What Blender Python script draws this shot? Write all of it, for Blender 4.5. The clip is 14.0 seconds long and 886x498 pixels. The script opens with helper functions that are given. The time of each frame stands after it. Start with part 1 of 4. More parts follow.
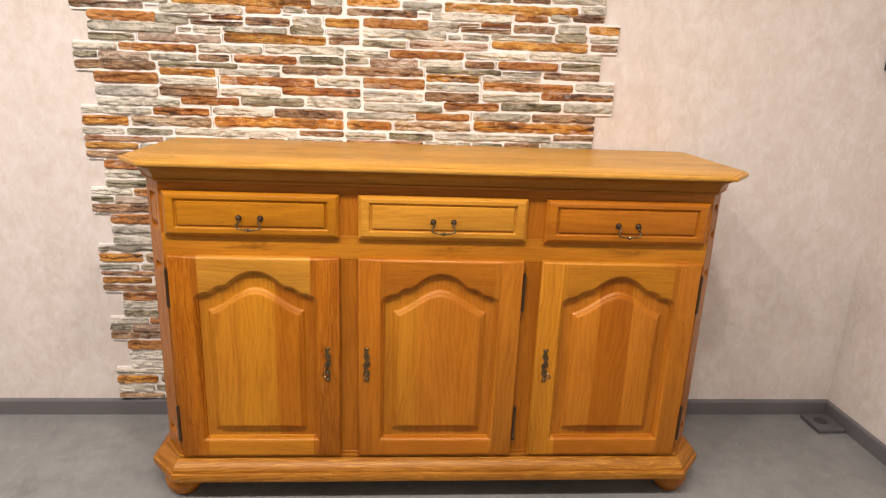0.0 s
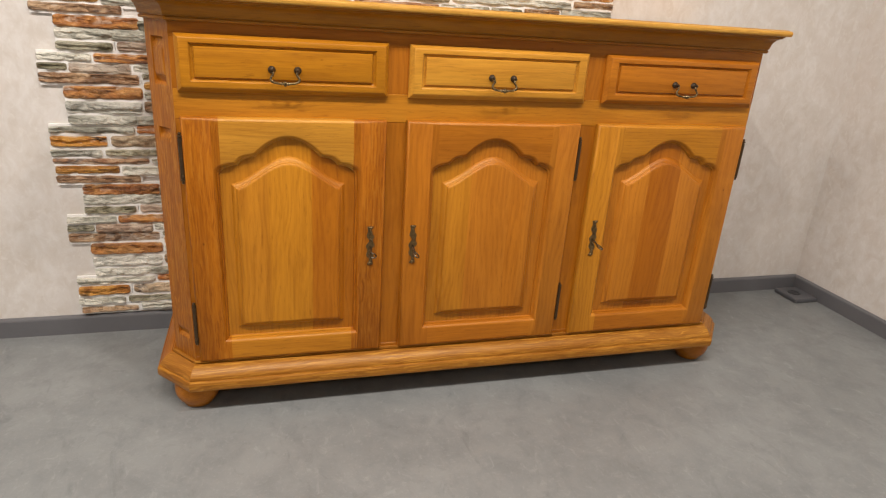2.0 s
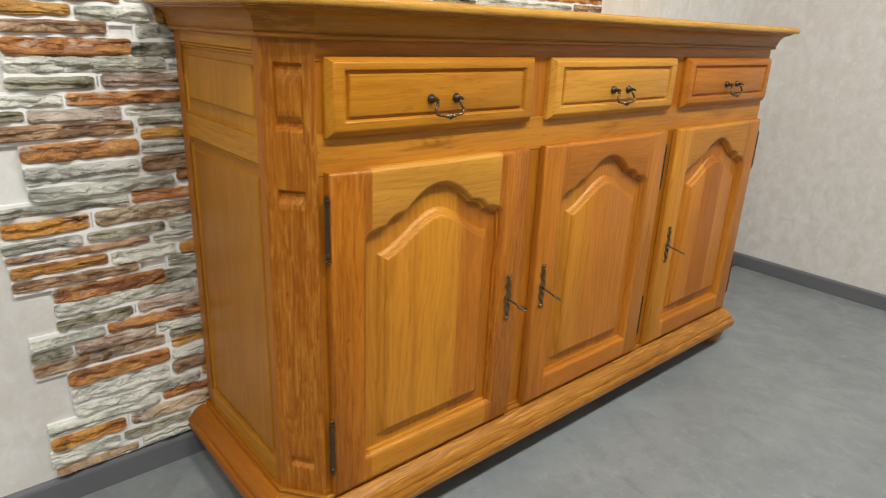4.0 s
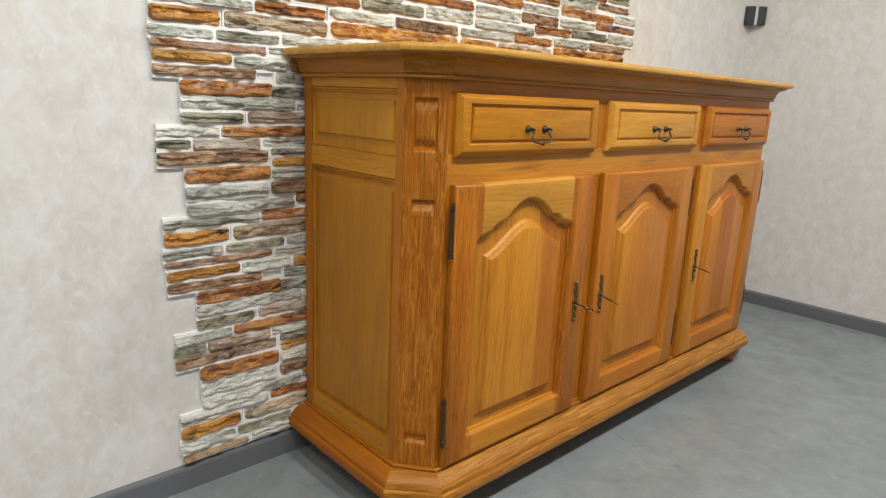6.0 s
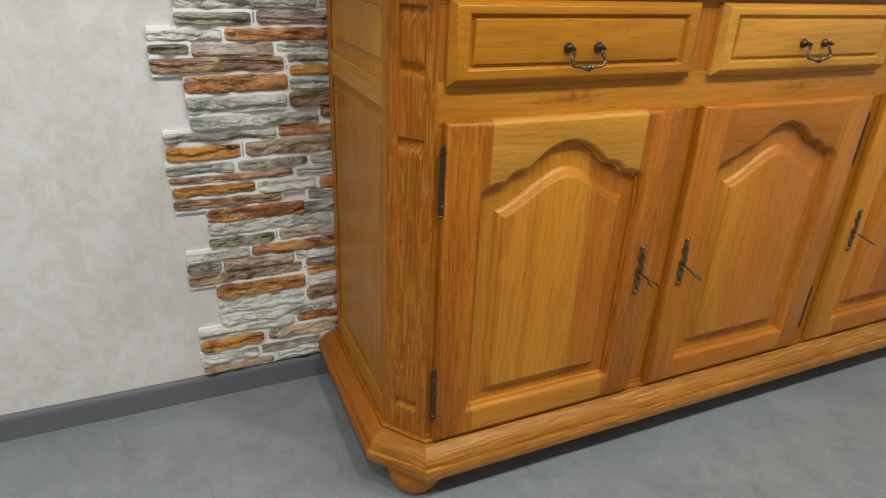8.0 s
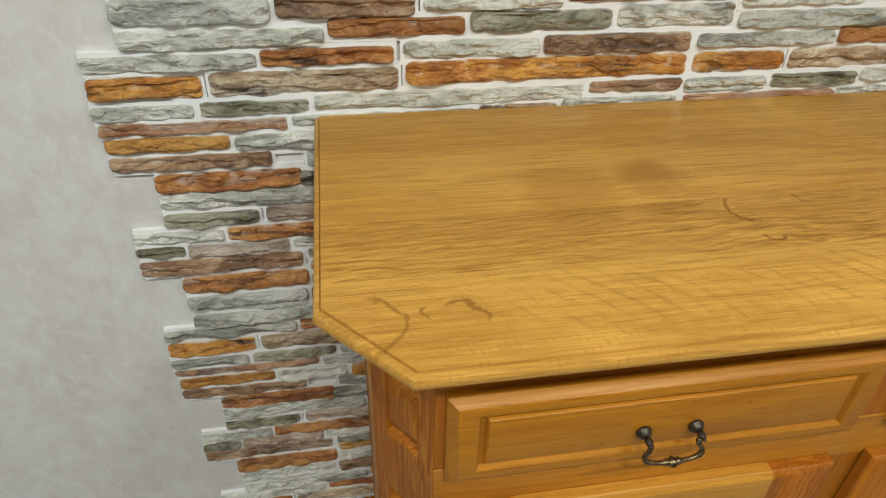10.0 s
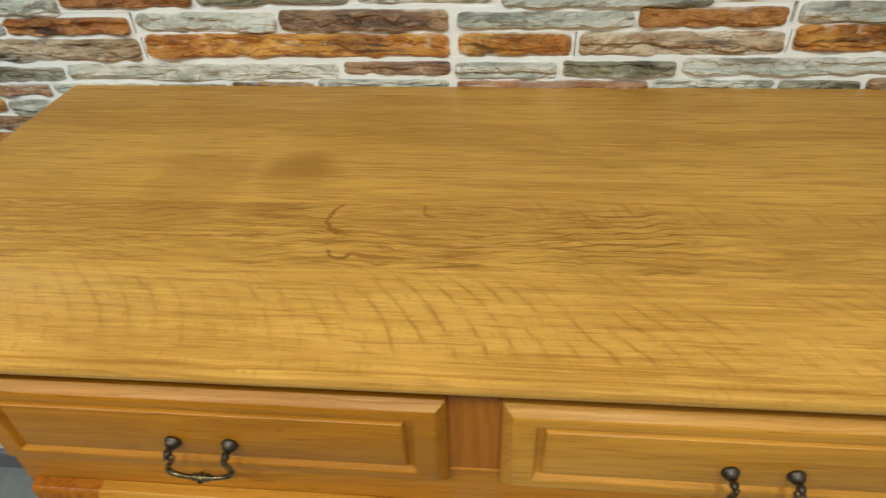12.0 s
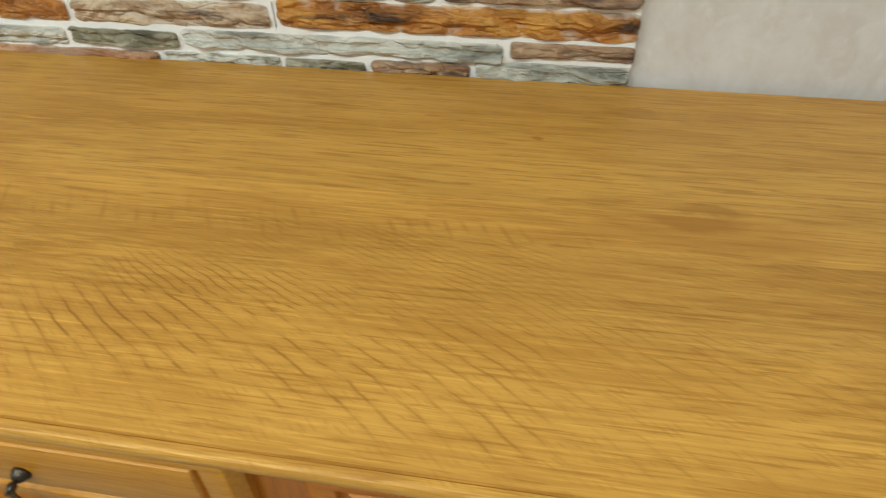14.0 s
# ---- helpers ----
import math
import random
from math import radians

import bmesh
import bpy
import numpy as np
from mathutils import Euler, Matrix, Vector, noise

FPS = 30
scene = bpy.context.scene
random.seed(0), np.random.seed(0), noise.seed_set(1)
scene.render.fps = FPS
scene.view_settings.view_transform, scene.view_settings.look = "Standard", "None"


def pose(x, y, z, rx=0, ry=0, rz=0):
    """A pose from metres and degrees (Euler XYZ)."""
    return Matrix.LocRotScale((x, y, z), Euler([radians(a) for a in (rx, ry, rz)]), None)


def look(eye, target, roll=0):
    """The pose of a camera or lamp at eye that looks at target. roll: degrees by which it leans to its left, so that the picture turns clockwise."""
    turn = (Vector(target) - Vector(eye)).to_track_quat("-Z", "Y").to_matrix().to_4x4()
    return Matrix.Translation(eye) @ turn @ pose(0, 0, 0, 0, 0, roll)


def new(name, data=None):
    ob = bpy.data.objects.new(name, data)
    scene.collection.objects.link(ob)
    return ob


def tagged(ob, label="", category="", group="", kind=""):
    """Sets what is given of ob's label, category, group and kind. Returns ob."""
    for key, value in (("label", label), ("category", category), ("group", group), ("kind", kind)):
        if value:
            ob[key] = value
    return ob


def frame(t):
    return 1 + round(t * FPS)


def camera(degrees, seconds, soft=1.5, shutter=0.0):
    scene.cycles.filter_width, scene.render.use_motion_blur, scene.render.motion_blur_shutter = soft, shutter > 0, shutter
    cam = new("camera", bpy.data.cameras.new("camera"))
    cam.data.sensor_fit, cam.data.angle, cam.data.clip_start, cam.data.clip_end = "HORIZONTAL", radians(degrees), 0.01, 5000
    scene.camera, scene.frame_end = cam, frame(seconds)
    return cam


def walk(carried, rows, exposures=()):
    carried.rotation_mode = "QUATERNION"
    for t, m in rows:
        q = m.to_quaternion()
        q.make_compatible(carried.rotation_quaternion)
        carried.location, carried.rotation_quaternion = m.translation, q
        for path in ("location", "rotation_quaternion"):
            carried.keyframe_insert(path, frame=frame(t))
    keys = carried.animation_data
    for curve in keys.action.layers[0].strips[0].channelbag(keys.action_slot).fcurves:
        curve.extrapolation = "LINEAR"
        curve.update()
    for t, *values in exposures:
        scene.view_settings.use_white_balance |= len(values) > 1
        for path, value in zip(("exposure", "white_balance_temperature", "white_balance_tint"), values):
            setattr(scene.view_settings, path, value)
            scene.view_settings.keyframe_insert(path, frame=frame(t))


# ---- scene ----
cam = camera(70.2, 14.0, soft=1.2, shutter=0.22)
PATH = [
    (0, (0.015, -0.078, 1.336), (0.154, 1.839, 0.782), 2.2),
    (0.3, (0.0231, -0.0634, 1.2972), (0.1679, 1.8494, 0.7315), 1.87),
    (0.5, (0.016, -0.036, 1.262), (0.207, 1.857, 0.645), 1.1),
    (0.8, (-0.0078, -0.0116, 1.1658), (0.1378, 1.8843, 0.5457), 1.04),
    (1, (-0.025, 0.005, 1.127), (0.038, 1.893, 0.472), -0.5),
    (1.2, (-0.0753, 0.0188, 1.0917), (0.0052, 1.9048, 0.4309), 0.76),
    (1.5, (-0.195, 0.03, 1.079), (-0.054, 1.898, 0.38), 1.6),
    (1.7, (-0.29, 0.0384, 1.0724), (0.0017, 1.8931, 0.3832), 2.86),
    (2, (-0.451, 0.098, 1.072), (0.079, 1.889, 0.358), 3.9),
    (2.2, (-0.5105, 0.1608, 1.0782), (0.0635, 1.9348, 0.3546), 4.63),
    (2.5, (-0.585, 0.31, 1.073), (0.067, 2.056, 0.349), 2.6),
    (2.7, (-0.6394, 0.4082, 1.0695), (0.1134, 2.0918, 0.2958), 2.64),
    (3, (-0.746, 0.556, 1.058), (0.085, 2.207, 0.294), 2.2),
    (3.2, (-0.8371, 0.6493, 1.0381), (0.1545, 2.2298, 0.3179), 1.19),
    (3.5, (-0.945, 0.739, 1.034), (0.264, 2.159, 0.312), 0.4),
    (3.7, (-1.0275, 0.777, 1.0383), (0.2075, 2.2073, 0.3833), 2.25),
    (4, (-1.158, 0.772, 1.034), (0.076, 2.198, 0.37), 2.4),
    (4.2, (-1.247, 0.765, 1.047), (0.013, 2.167, 0.379), 2.8),
    (6.3, (-1.529, 0.719, 0.947), (-0.21, 2.152, 0.494), 2.5),
    (6.5, (-1.511, 0.704, 0.93), (-0.208, 2.15, 0.473), 3.2),
    (6.7, (-1.4683, 0.6917, 0.9196), (-0.229, 2.1904, 0.4525), 2.95),
    (7, (-1.366, 0.677, 0.924), (-0.261, 2.258, 0.394), 1.7),
    (7.2, (-1.2685, 0.6613, 0.935), (-0.3295, 2.3538, 0.4312), 2.07),
    (7.5, (-1.164, 0.647, 0.964), (-0.383, 2.412, 0.44), 2.7),
    (7.7, (-1.1159, 0.6728, 0.9941), (-0.3262, 2.4026, 0.3743), 2.38),
    (8, (-1.046, 0.766, 1.047), (-0.297, 2.411, 0.191), 2.6),
    (8.2, (-1.0146, 0.8452, 1.0962), (-0.3546, 2.5076, 0.2013), 2.57),
    (8.5, (-0.964, 0.955, 1.181), (-0.326, 2.61, 0.255), 3),
    (8.7, (-0.927, 1.034, 1.254), (-0.323, 2.7, 0.327), 3.5),
    (10.8, (-0.502, 1.279, 1.455), (-0.471, 2.859, 0.23), -0.1),
    (11, (-0.424, 1.257, 1.456), (-0.466, 2.837, 0.231), 0.4),
    (11.2, (-0.3526, 1.2426, 1.4636), (-0.449, 2.8148, 0.2311), 0.79),
    (11.5, (-0.266, 1.248, 1.456), (-0.416, 2.818, 0.226), -1.3),
    (11.7, (-0.2113, 1.2657, 1.4518), (-0.3855, 2.835, 0.2242), -2.46),
    (12, (-0.112, 1.306, 1.448), (-0.283, 2.87, 0.213), -2.3),
    (12.2, (-0.0315, 1.3352, 1.4408), (-0.2237, 2.8808, 0.1862), -3.17),
    (12.5, (0.063, 1.372, 1.439), (-0.11, 2.891, 0.15), -1.9),
    (12.7, (0.1188, 1.3958, 1.4349), (-0.0435, 2.9149, 0.1442), -2.98),
    (13, (0.214, 1.422, 1.434), (0.028, 2.939, 0.144), -5.2),
    (13.2, (0.2769, 1.4275, 1.4322), (0.0875, 2.9446, 0.1428), -4.84),
    (13.5, (0.375, 1.43, 1.438), (0.16, 2.941, 0.147), -3.7),
    (13.7, (0.4627, 1.4363, 1.4379), (0.2169, 2.9299, 0.1308), -2.43),
    (14, (0.596, 1.433, 1.429), (0.337, 2.913, 0.11), -1.2),
]
EXPOSURES = [(0.0, -0.27, 7050, 20), (1.0, -0.30, 7000, 19), (2.0, -0.33, 6700, 12), (3.0, -0.31, 6450, 10), (4.2, -0.29, 6000, 3), (6.3, -0.35, 5900, 3),
             (8.0, -0.58, 5850, 4), (8.7, -0.74, 5900, 3), (11.0, -0.95, 5900, -3), (14.0, -0.87, 5750, -4)]
walk(cam, [(t, look(eye, target, roll)) for t, eye, target, roll in PATH], EXPOSURES)

# ---- light ----
world = bpy.data.worlds.new("room_air")
scene.world = world
world.use_nodes = True
world.node_tree.nodes["Background"].inputs[0].default_value = (0.9, 0.95, 1.0, 1)
world.node_tree.nodes["Background"].inputs[1].default_value = 0.03

WALL_Y = 2.172      # back wall
SKIN = 0.008        # thickness of the grouted sheet behind the stones
SIDE_X = 1.812      # wall beside the sideboard
LEFT_X, REAR_Y, CEIL = -4.6, -4.2, 2.62


def unseen_ceiling_lamp(x, y, power, size):
    data = bpy.data.lights.new("lamp_light", "AREA")
    data.shape, data.size, data.energy, data.color = "DISK", size, power, (1.0, 0.94, 0.87)
    ob = new("lamp_light", data)
    ob.matrix_world = pose(x, y, CEIL - 0.035)
    return ob


# front lamps at x -0.54, 0.32 fit wall shadows; the rest are added fill
LAMPS = [(-3.12, 0.50, 14, 0.16), (-2.26, 0.50, 27, 0.16), (-1.40, 0.50, 30, 0.16), (-0.54, 0.46, 35, 0.16), (0.32, 0.58, 31, 0.16), (1.18, 0.50, 14, 0.16),
         (-1.40, -1.70, 12, 0.16), (0.32, -1.70, 9, 0.16)]
for lamp in LAMPS:
    unseen_ceiling_lamp(*lamp)

# ---- materials ----


class Nodes:
    """A short way to write node trees."""

    def __init__(self, name):
        self.mat = bpy.data.materials.new(name)
        self.mat.use_nodes = True
        self.tree = self.mat.node_tree
        self.bsdf = self.tree.nodes["Principled BSDF"]

    def add(self, kind, **values):
        node = self.tree.nodes.new(kind)
        for key, value in values.items():
            setattr(node, key, value)
        return node

    def put(self, value, socket):
        if isinstance(value, bpy.types.NodeSocket):
            self.tree.links.new(value, socket)
        else:
            socket.default_value = value

    def coords(self, scale, turn=(0, 0, 0), shuffle=0.0, spin=0.0):
        out = self.add("ShaderNodeTexCoord").outputs["Object"]
        if shuffle:
            info = self.add("ShaderNodeObjectInfo")
            out = self.vector("ADD", out, self.scaled(info.outputs["Random"], (3.1 * shuffle, 5.7 * shuffle, 4.3 * shuffle)))
        if spin:
            r = self.add("ShaderNodeVectorRotate", rotation_type="Z_AXIS")
            self.put(out, r.inputs["Vector"])
            r.inputs["Angle"].default_value = radians(spin)
            out = r.outputs[0]
        m = self.add("ShaderNodeMapping")
        m.inputs["Scale"].default_value = scale
        m.inputs["Rotation"].default_value = [radians(a) for a in turn]
        self.put(out, m.inputs["Vector"])
        return m.outputs[0]

    def scaled(self, value, by):
        n = self.add("ShaderNodeVectorMath", operation="MULTIPLY")
        self.put(value, n.inputs[0])
        n.inputs[1].default_value = by
        return n.outputs[0]

    def vector(self, operation, a, b):
        n = self.add("ShaderNodeVectorMath", operation=operation)
        self.put(a, n.inputs[0])
        self.put(b, n.inputs[1])
        return n.outputs[0]

    def noise(self, at, scale, detail=4.0, rough=0.55, twist=0.0):
        n = self.add("ShaderNodeTexNoise")
        self.put(at, n.inputs["Vector"])
        n.inputs["Scale"].default_value, n.inputs["Detail"].default_value = scale, detail
        n.inputs["Roughness"].default_value, n.inputs["Distortion"].default_value = rough, twist
        return n.outputs["Fac"]

    def span(self, value, a, b, c=0.0, d=1.0):
        n = self.add("ShaderNodeMapRange")
        self.put(value, n.inputs["Value"])
        for key, v in zip(("From Min", "From Max", "To Min", "To Max"), (a, b, c, d)):
            n.inputs[key].default_value = v
        return n.outputs[0]

    def maths(self, operation, a, b):
        n = self.add("ShaderNodeMath", operation=operation)
        self.put(a, n.inputs[0])
        self.put(b, n.inputs[1])
        return n.outputs[0]

    def mix(self, factor, a, b, blend="MIX"):
        n = self.add("ShaderNodeMix", data_type="RGBA", blend_type=blend)
        self.put(factor, n.inputs[0])
        self.put(a, n.inputs[6])
        self.put(b, n.inputs[7])
        return n.outputs[2]

    def bump(self, height, strength, distance=0.002):
        n = self.add("ShaderNodeBump")
        self.put(height, n.inputs["Height"])
        n.inputs["Strength"].default_value, n.inputs["Distance"].default_value = strength, distance
        self.put(n.outputs[0], self.bsdf.inputs["Normal"])

    def done(self, colour, rough, metal=0.0):
        self.put(colour, self.bsdf.inputs["Base Color"])
        self.put(rough, self.bsdf.inputs["Roughness"])
        self.bsdf.inputs["Metallic"].default_value = metal
        return self.mat


def top_figure(n, board, col, tone, dark, deep):
    """The figure of the four boards of the tabletop: rays, curls, stains and knots."""
    at = n.coords((1, 1, 0))
    xyz = n.add("ShaderNodeSeparateXYZ")
    n.put(at, xyz.inputs[0])
    x, y = xyz.outputs["X"], xyz.outputs["Y"]
    pale = n.mix(1.0, tone, (1.24, 1.28, 1.3, 1), "MULTIPLY")
    glint = n.noise(n.coords((0.035, 1, 1)), 420, 3, 0.6, 0.3)
    col = n.mix(n.span(glint, 0.56, 0.68, 0, 0.55), col, pale)
    tint = n.noise(n.coords((0.10, 1, 1)), 26, 3, 0.55, 0.4)
    col = n.mix(n.span(tint, 0.52, 0.72, 0, 0.26), col, dark)
    cloud = n.noise(n.coords((0.7, 1.6, 1)), 5.5, 4, 0.6, 0.4)
    col = n.mix(n.span(cloud, 0.50, 0.74, 0, 0.32), col, dark)
    col = n.mix(n.span(cloud, 0.30, 0.46, 0.35, 0), col, pale)
    wander = n.scaled(n.noise(n.coords((1, 1, 1)), 26, 3, 0.6), (0.03, 0.03, 0.0))
    # long hairline pores, a little off the length of the boards
    hairs = n.noise(n.coords((0.045, 1, 1), (0, 0, 3)), 320, 3, 0.62, 0.3)
    col = n.mix(n.span(hairs, 0.56, 0.65, 0, 0.6), col, n.mix(0.3, dark, deep))

    def reach(cx, cy, sx=1.0, sy=1.0):
        away = n.vector("SUBTRACT", n.vector("ADD", at, wander), (cx + 0.015, cy + 0.015, 0))
        length = n.add("ShaderNodeVectorMath", operation="LENGTH")
        n.put(n.scaled(away, (sx, sy, 0)), length.inputs[0])
        return away, length.outputs["Value"]

    stains = {"back": ((-0.481, 0.012, 1.0, 0.9, 0.055, 0.75), (-0.60, 0.02, 0.7, 1.2, 0.05, 0.45), (0.62, 0.018, 0.3, 1.0, 0.012, 0.6), (0.455, 0.121, 0.6, 1.0, 0.005, 0.8), (0.56, 0.191, 0.35, 1.0, 0.014, 0.5)),
              "strip": ((-0.481, 0.004, 1.0, 1.2, 0.045, 0.4), (-0.60, -0.012, 0.8, 1.0, 0.055, 0.4), (0.60, 0.0, 0.3, 1.0, 0.016, 0.8), (0.61, -0.01, 0.36, 1.0, 0.045, 0.4)),
              "middle": ((-0.60, -0.055, 0.5, 1.0, 0.03, 0.5), (-0.50, -0.06, 0.5, 1.3, 0.025, 0.5)), "front": ()}[board]
    for cx, cy, sx, sy, size, amount in stains:
        length = reach(cx, cy, sx, sy)[1]
        col = n.mix(n.span(length, size * 0.55, size, amount, 0.0), col, dark)
    arcs = {"middle": ((-0.400, -0.070, 0.027, 205, 0.8), (-0.402, -0.122, 0.0135, 265, 0.9), (-0.318, -0.046, 0.016, 215, 0.7)),
            "front": ((-0.855, -0.213, 0.036, 5, 0.6), (-0.766, -0.214, 0.0215, 50, 0.75), (-0.795, -0.205, 0.009, 180, 0.6)), "strip": (), "back": ()}[board]
    for cx, cy, radius, turn, amount in arcs:
        away, length = reach(cx, cy)
        off = n.maths("ABSOLUTE", n.maths("SUBTRACT", length, radius), 0.0)
        facing = n.add("ShaderNodeVectorMath", operation="DOT_PRODUCT")
        n.put(away, facing.inputs[0])
        facing.inputs[1].default_value = (math.cos(radians(turn)), math.sin(radians(turn)), 0)
        side = n.span(facing.outputs["Value"], 0.0, radius * 0.5)
        col = n.mix(n.maths("MULTIPLY", n.span(off, 0.0010, 0.0032, amount, 0.0), side), col, deep)
    # rays: bars across the board at the front, leaning over towards the back and to the far end
    if board in ("front", "middle"):
        deep_in = n.maths("ADD", y, 0.265)
        lean = n.maths("ADD", n.maths("MULTIPLY", deep_in, n.span(x, -0.3, 0.15, 0.15, 1.25)), n.maths("MULTIPLY", n.maths("MULTIPLY", deep_in, deep_in), n.span(x, -0.3, 0.15, 5.0, 3.2)))
        bend = n.noise(n.coords((0.5, 0.8, 1.0)), 8.0, 2, 0.5)
        jitter = n.noise(n.coords((1, 0.6, 1)), 45, 2, 0.5)
        phase = n.maths("ADD", n.maths("ADD", x, lean), n.maths("ADD", n.maths("MULTIPLY", bend, 0.045), n.maths("MULTIPLY", jitter, 0.012)))
        ray = n.maths("SINE", n.maths("MULTIPLY", phase, 2 * math.pi / (0.0255 if board == "front" else 0.016)), 0.0)
        where = n.noise(n.coords((0.8, 2.2, 1.0)), 6.0, 3, 0.6)
        if board == "middle":
            where = n.maths("MULTIPLY", where, n.span(x, -0.05, 0.2, 0.5, 1.0))
        else:
            where = n.maths("ADD", where, n.maths("MULTIPLY", n.maths("MULTIPLY", n.span(x, -0.74, -0.70), n.span(x, -0.30, -0.15, 1.0, 0.0)), n.span(y, -0.165, -0.19, 0.0, 0.16)))
        broken = n.noise(n.coords((1.0, 0.8, 1.0), (0, 0, -35)), 34, 3, 0.6)
        stroke = n.maths("MULTIPLY", n.span(ray, 0.82, 0.99), n.maths("MULTIPLY", n.span(where, 0.40, 0.58), n.span(broken, 0.38, 0.58)))
        amount = n.maths("MULTIPLY", n.maths("MULTIPLY", n.span(x, -0.6, 0.05, 0.42, 0.85), n.span(x, 0.2, 0.5, 1.0, 0.6)), n.maths("MULTIPLY", n.span(x, -0.80, -0.70), n.span(y, -0.262, -0.252)))
        col = n.mix(n.maths("MULTIPLY", stroke, amount), col, n.mix(0.7, dark, deep))
        pale_side = n.maths("MULTIPLY", n.span(ray, -0.5, -1.0), n.span(where, 0.40, 0.60))
        col = n.mix(n.maths("MULTIPLY", n.maths("MULTIPLY", pale_side, amount), 0.16), col, pale)
        # fine short strokes between them
        hair = n.maths("SINE", n.maths("MULTIPLY", phase, 2 * math.pi / 0.0085), 0.0)
        nick = n.noise(n.coords((0.7, 1.4, 1.0), (0, 0, -30)), 70, 3, 0.6)
        col = n.mix(n.maths("MULTIPLY", n.span(hair, 0.5, 1.0), n.span(nick, 0.50, 0.62, 0, 0.5)), col, dark)
    if board in ("strip", "middle"):
        # a row of short bars along the joint
        row = n.maths("MULTIPLY", n.span(y, -0.078, -0.062), n.span(y, -0.034, -0.026, 1.0, 0.0))
        row = n.maths("MULTIPLY", row, n.maths("MULTIPLY", n.span(x, -0.28, -0.20), n.span(x, 0.42, 0.56, 1.0, 0.0)))
        wave = n.noise(n.coords((1, 0.4, 1)), 22, 2, 0.5)
        bars = n.maths("SINE", n.maths("MULTIPLY", n.maths("ADD", n.maths("ADD", x, n.maths("MULTIPLY", y, 0.55)), n.maths("MULTIPLY", wave, 0.016)), 2 * math.pi / 0.0175), 0.0)
        some = n.noise(n.coords((1, 0.7, 1)), 28, 2, 0.5)
        col = n.mix(n.maths("MULTIPLY", n.maths("MULTIPLY", n.span(bars, 0.35, 0.95), row), n.span(some, 0.44, 0.66, 0.0, 0.5)), col, n.mix(0.3, dark, deep))
    if board == "middle":
        # broken dark grain, thin and long, thickest beside the knot marks
        drift = n.scaled(n.noise(n.coords((0.5, 1, 1)), 16, 3, 0.6), (0, 0.035, 0))
        dash = n.noise(n.vector("ADD", n.coords((0.07, 1, 1)), drift), 220, 3, 0.6, 0.4)
        wild = n.maths("MULTIPLY", n.span(n.noise(n.coords((0.6, 1.6, 1)), 7, 3, 0.6), 0.36, 0.56), n.span(x, -0.02, 0.15, 1.0, 0.25))
        col = n.mix(n.maths("MULTIPLY", n.span(dash, 0.48, 0.38, 0, 0.9), wild), col, n.mix(0.35, dark, deep))
        col = n.mix(n.maths("MULTIPLY", n.span(dash, 0.56, 0.64, 0, 0.5), wild), col, pale)
        # hatched smudges and one patch of curled grain
        gaps = n.noise(n.coords((0.35, 1, 1), (0, 0, 8)), 110, 3, 0.6)
        wave = n.noise(n.coords((1, 1.6, 1)), 15, 2, 0.5)
        curl = n.maths("SINE", n.maths("ADD", n.maths("MULTIPLY", n.maths("SUBTRACT", y, n.maths("MULTIPLY", x, 0.12)), 2 * math.pi / 0.0098), n.maths("MULTIPLY", wave, 17)), 0.0)
        for cx, cy, sx, size, amount in ((-0.135, -0.089, 0.62, 0.054, 1.0), (-0.58, -0.054, 0.45, 0.022, 0.95), (-0.485, -0.056, 0.5, 0.022, 0.95), (-0.68, -0.09, 0.25, 0.05, 0.55), (-0.40, -0.10, 0.35, 0.05, 0.3)):
            patch = n.span(reach(cx, cy, sx)[1], size * 0.6, size, amount, 0.0)
            col = n.mix(n.maths("MULTIPLY", patch, n.maths("MULTIPLY", n.span(curl, 0.45, 0.95), n.span(gaps, 0.42, 0.56, 0.35, 1.0))), col, n.mix(0.5, dark, deep))
    return col


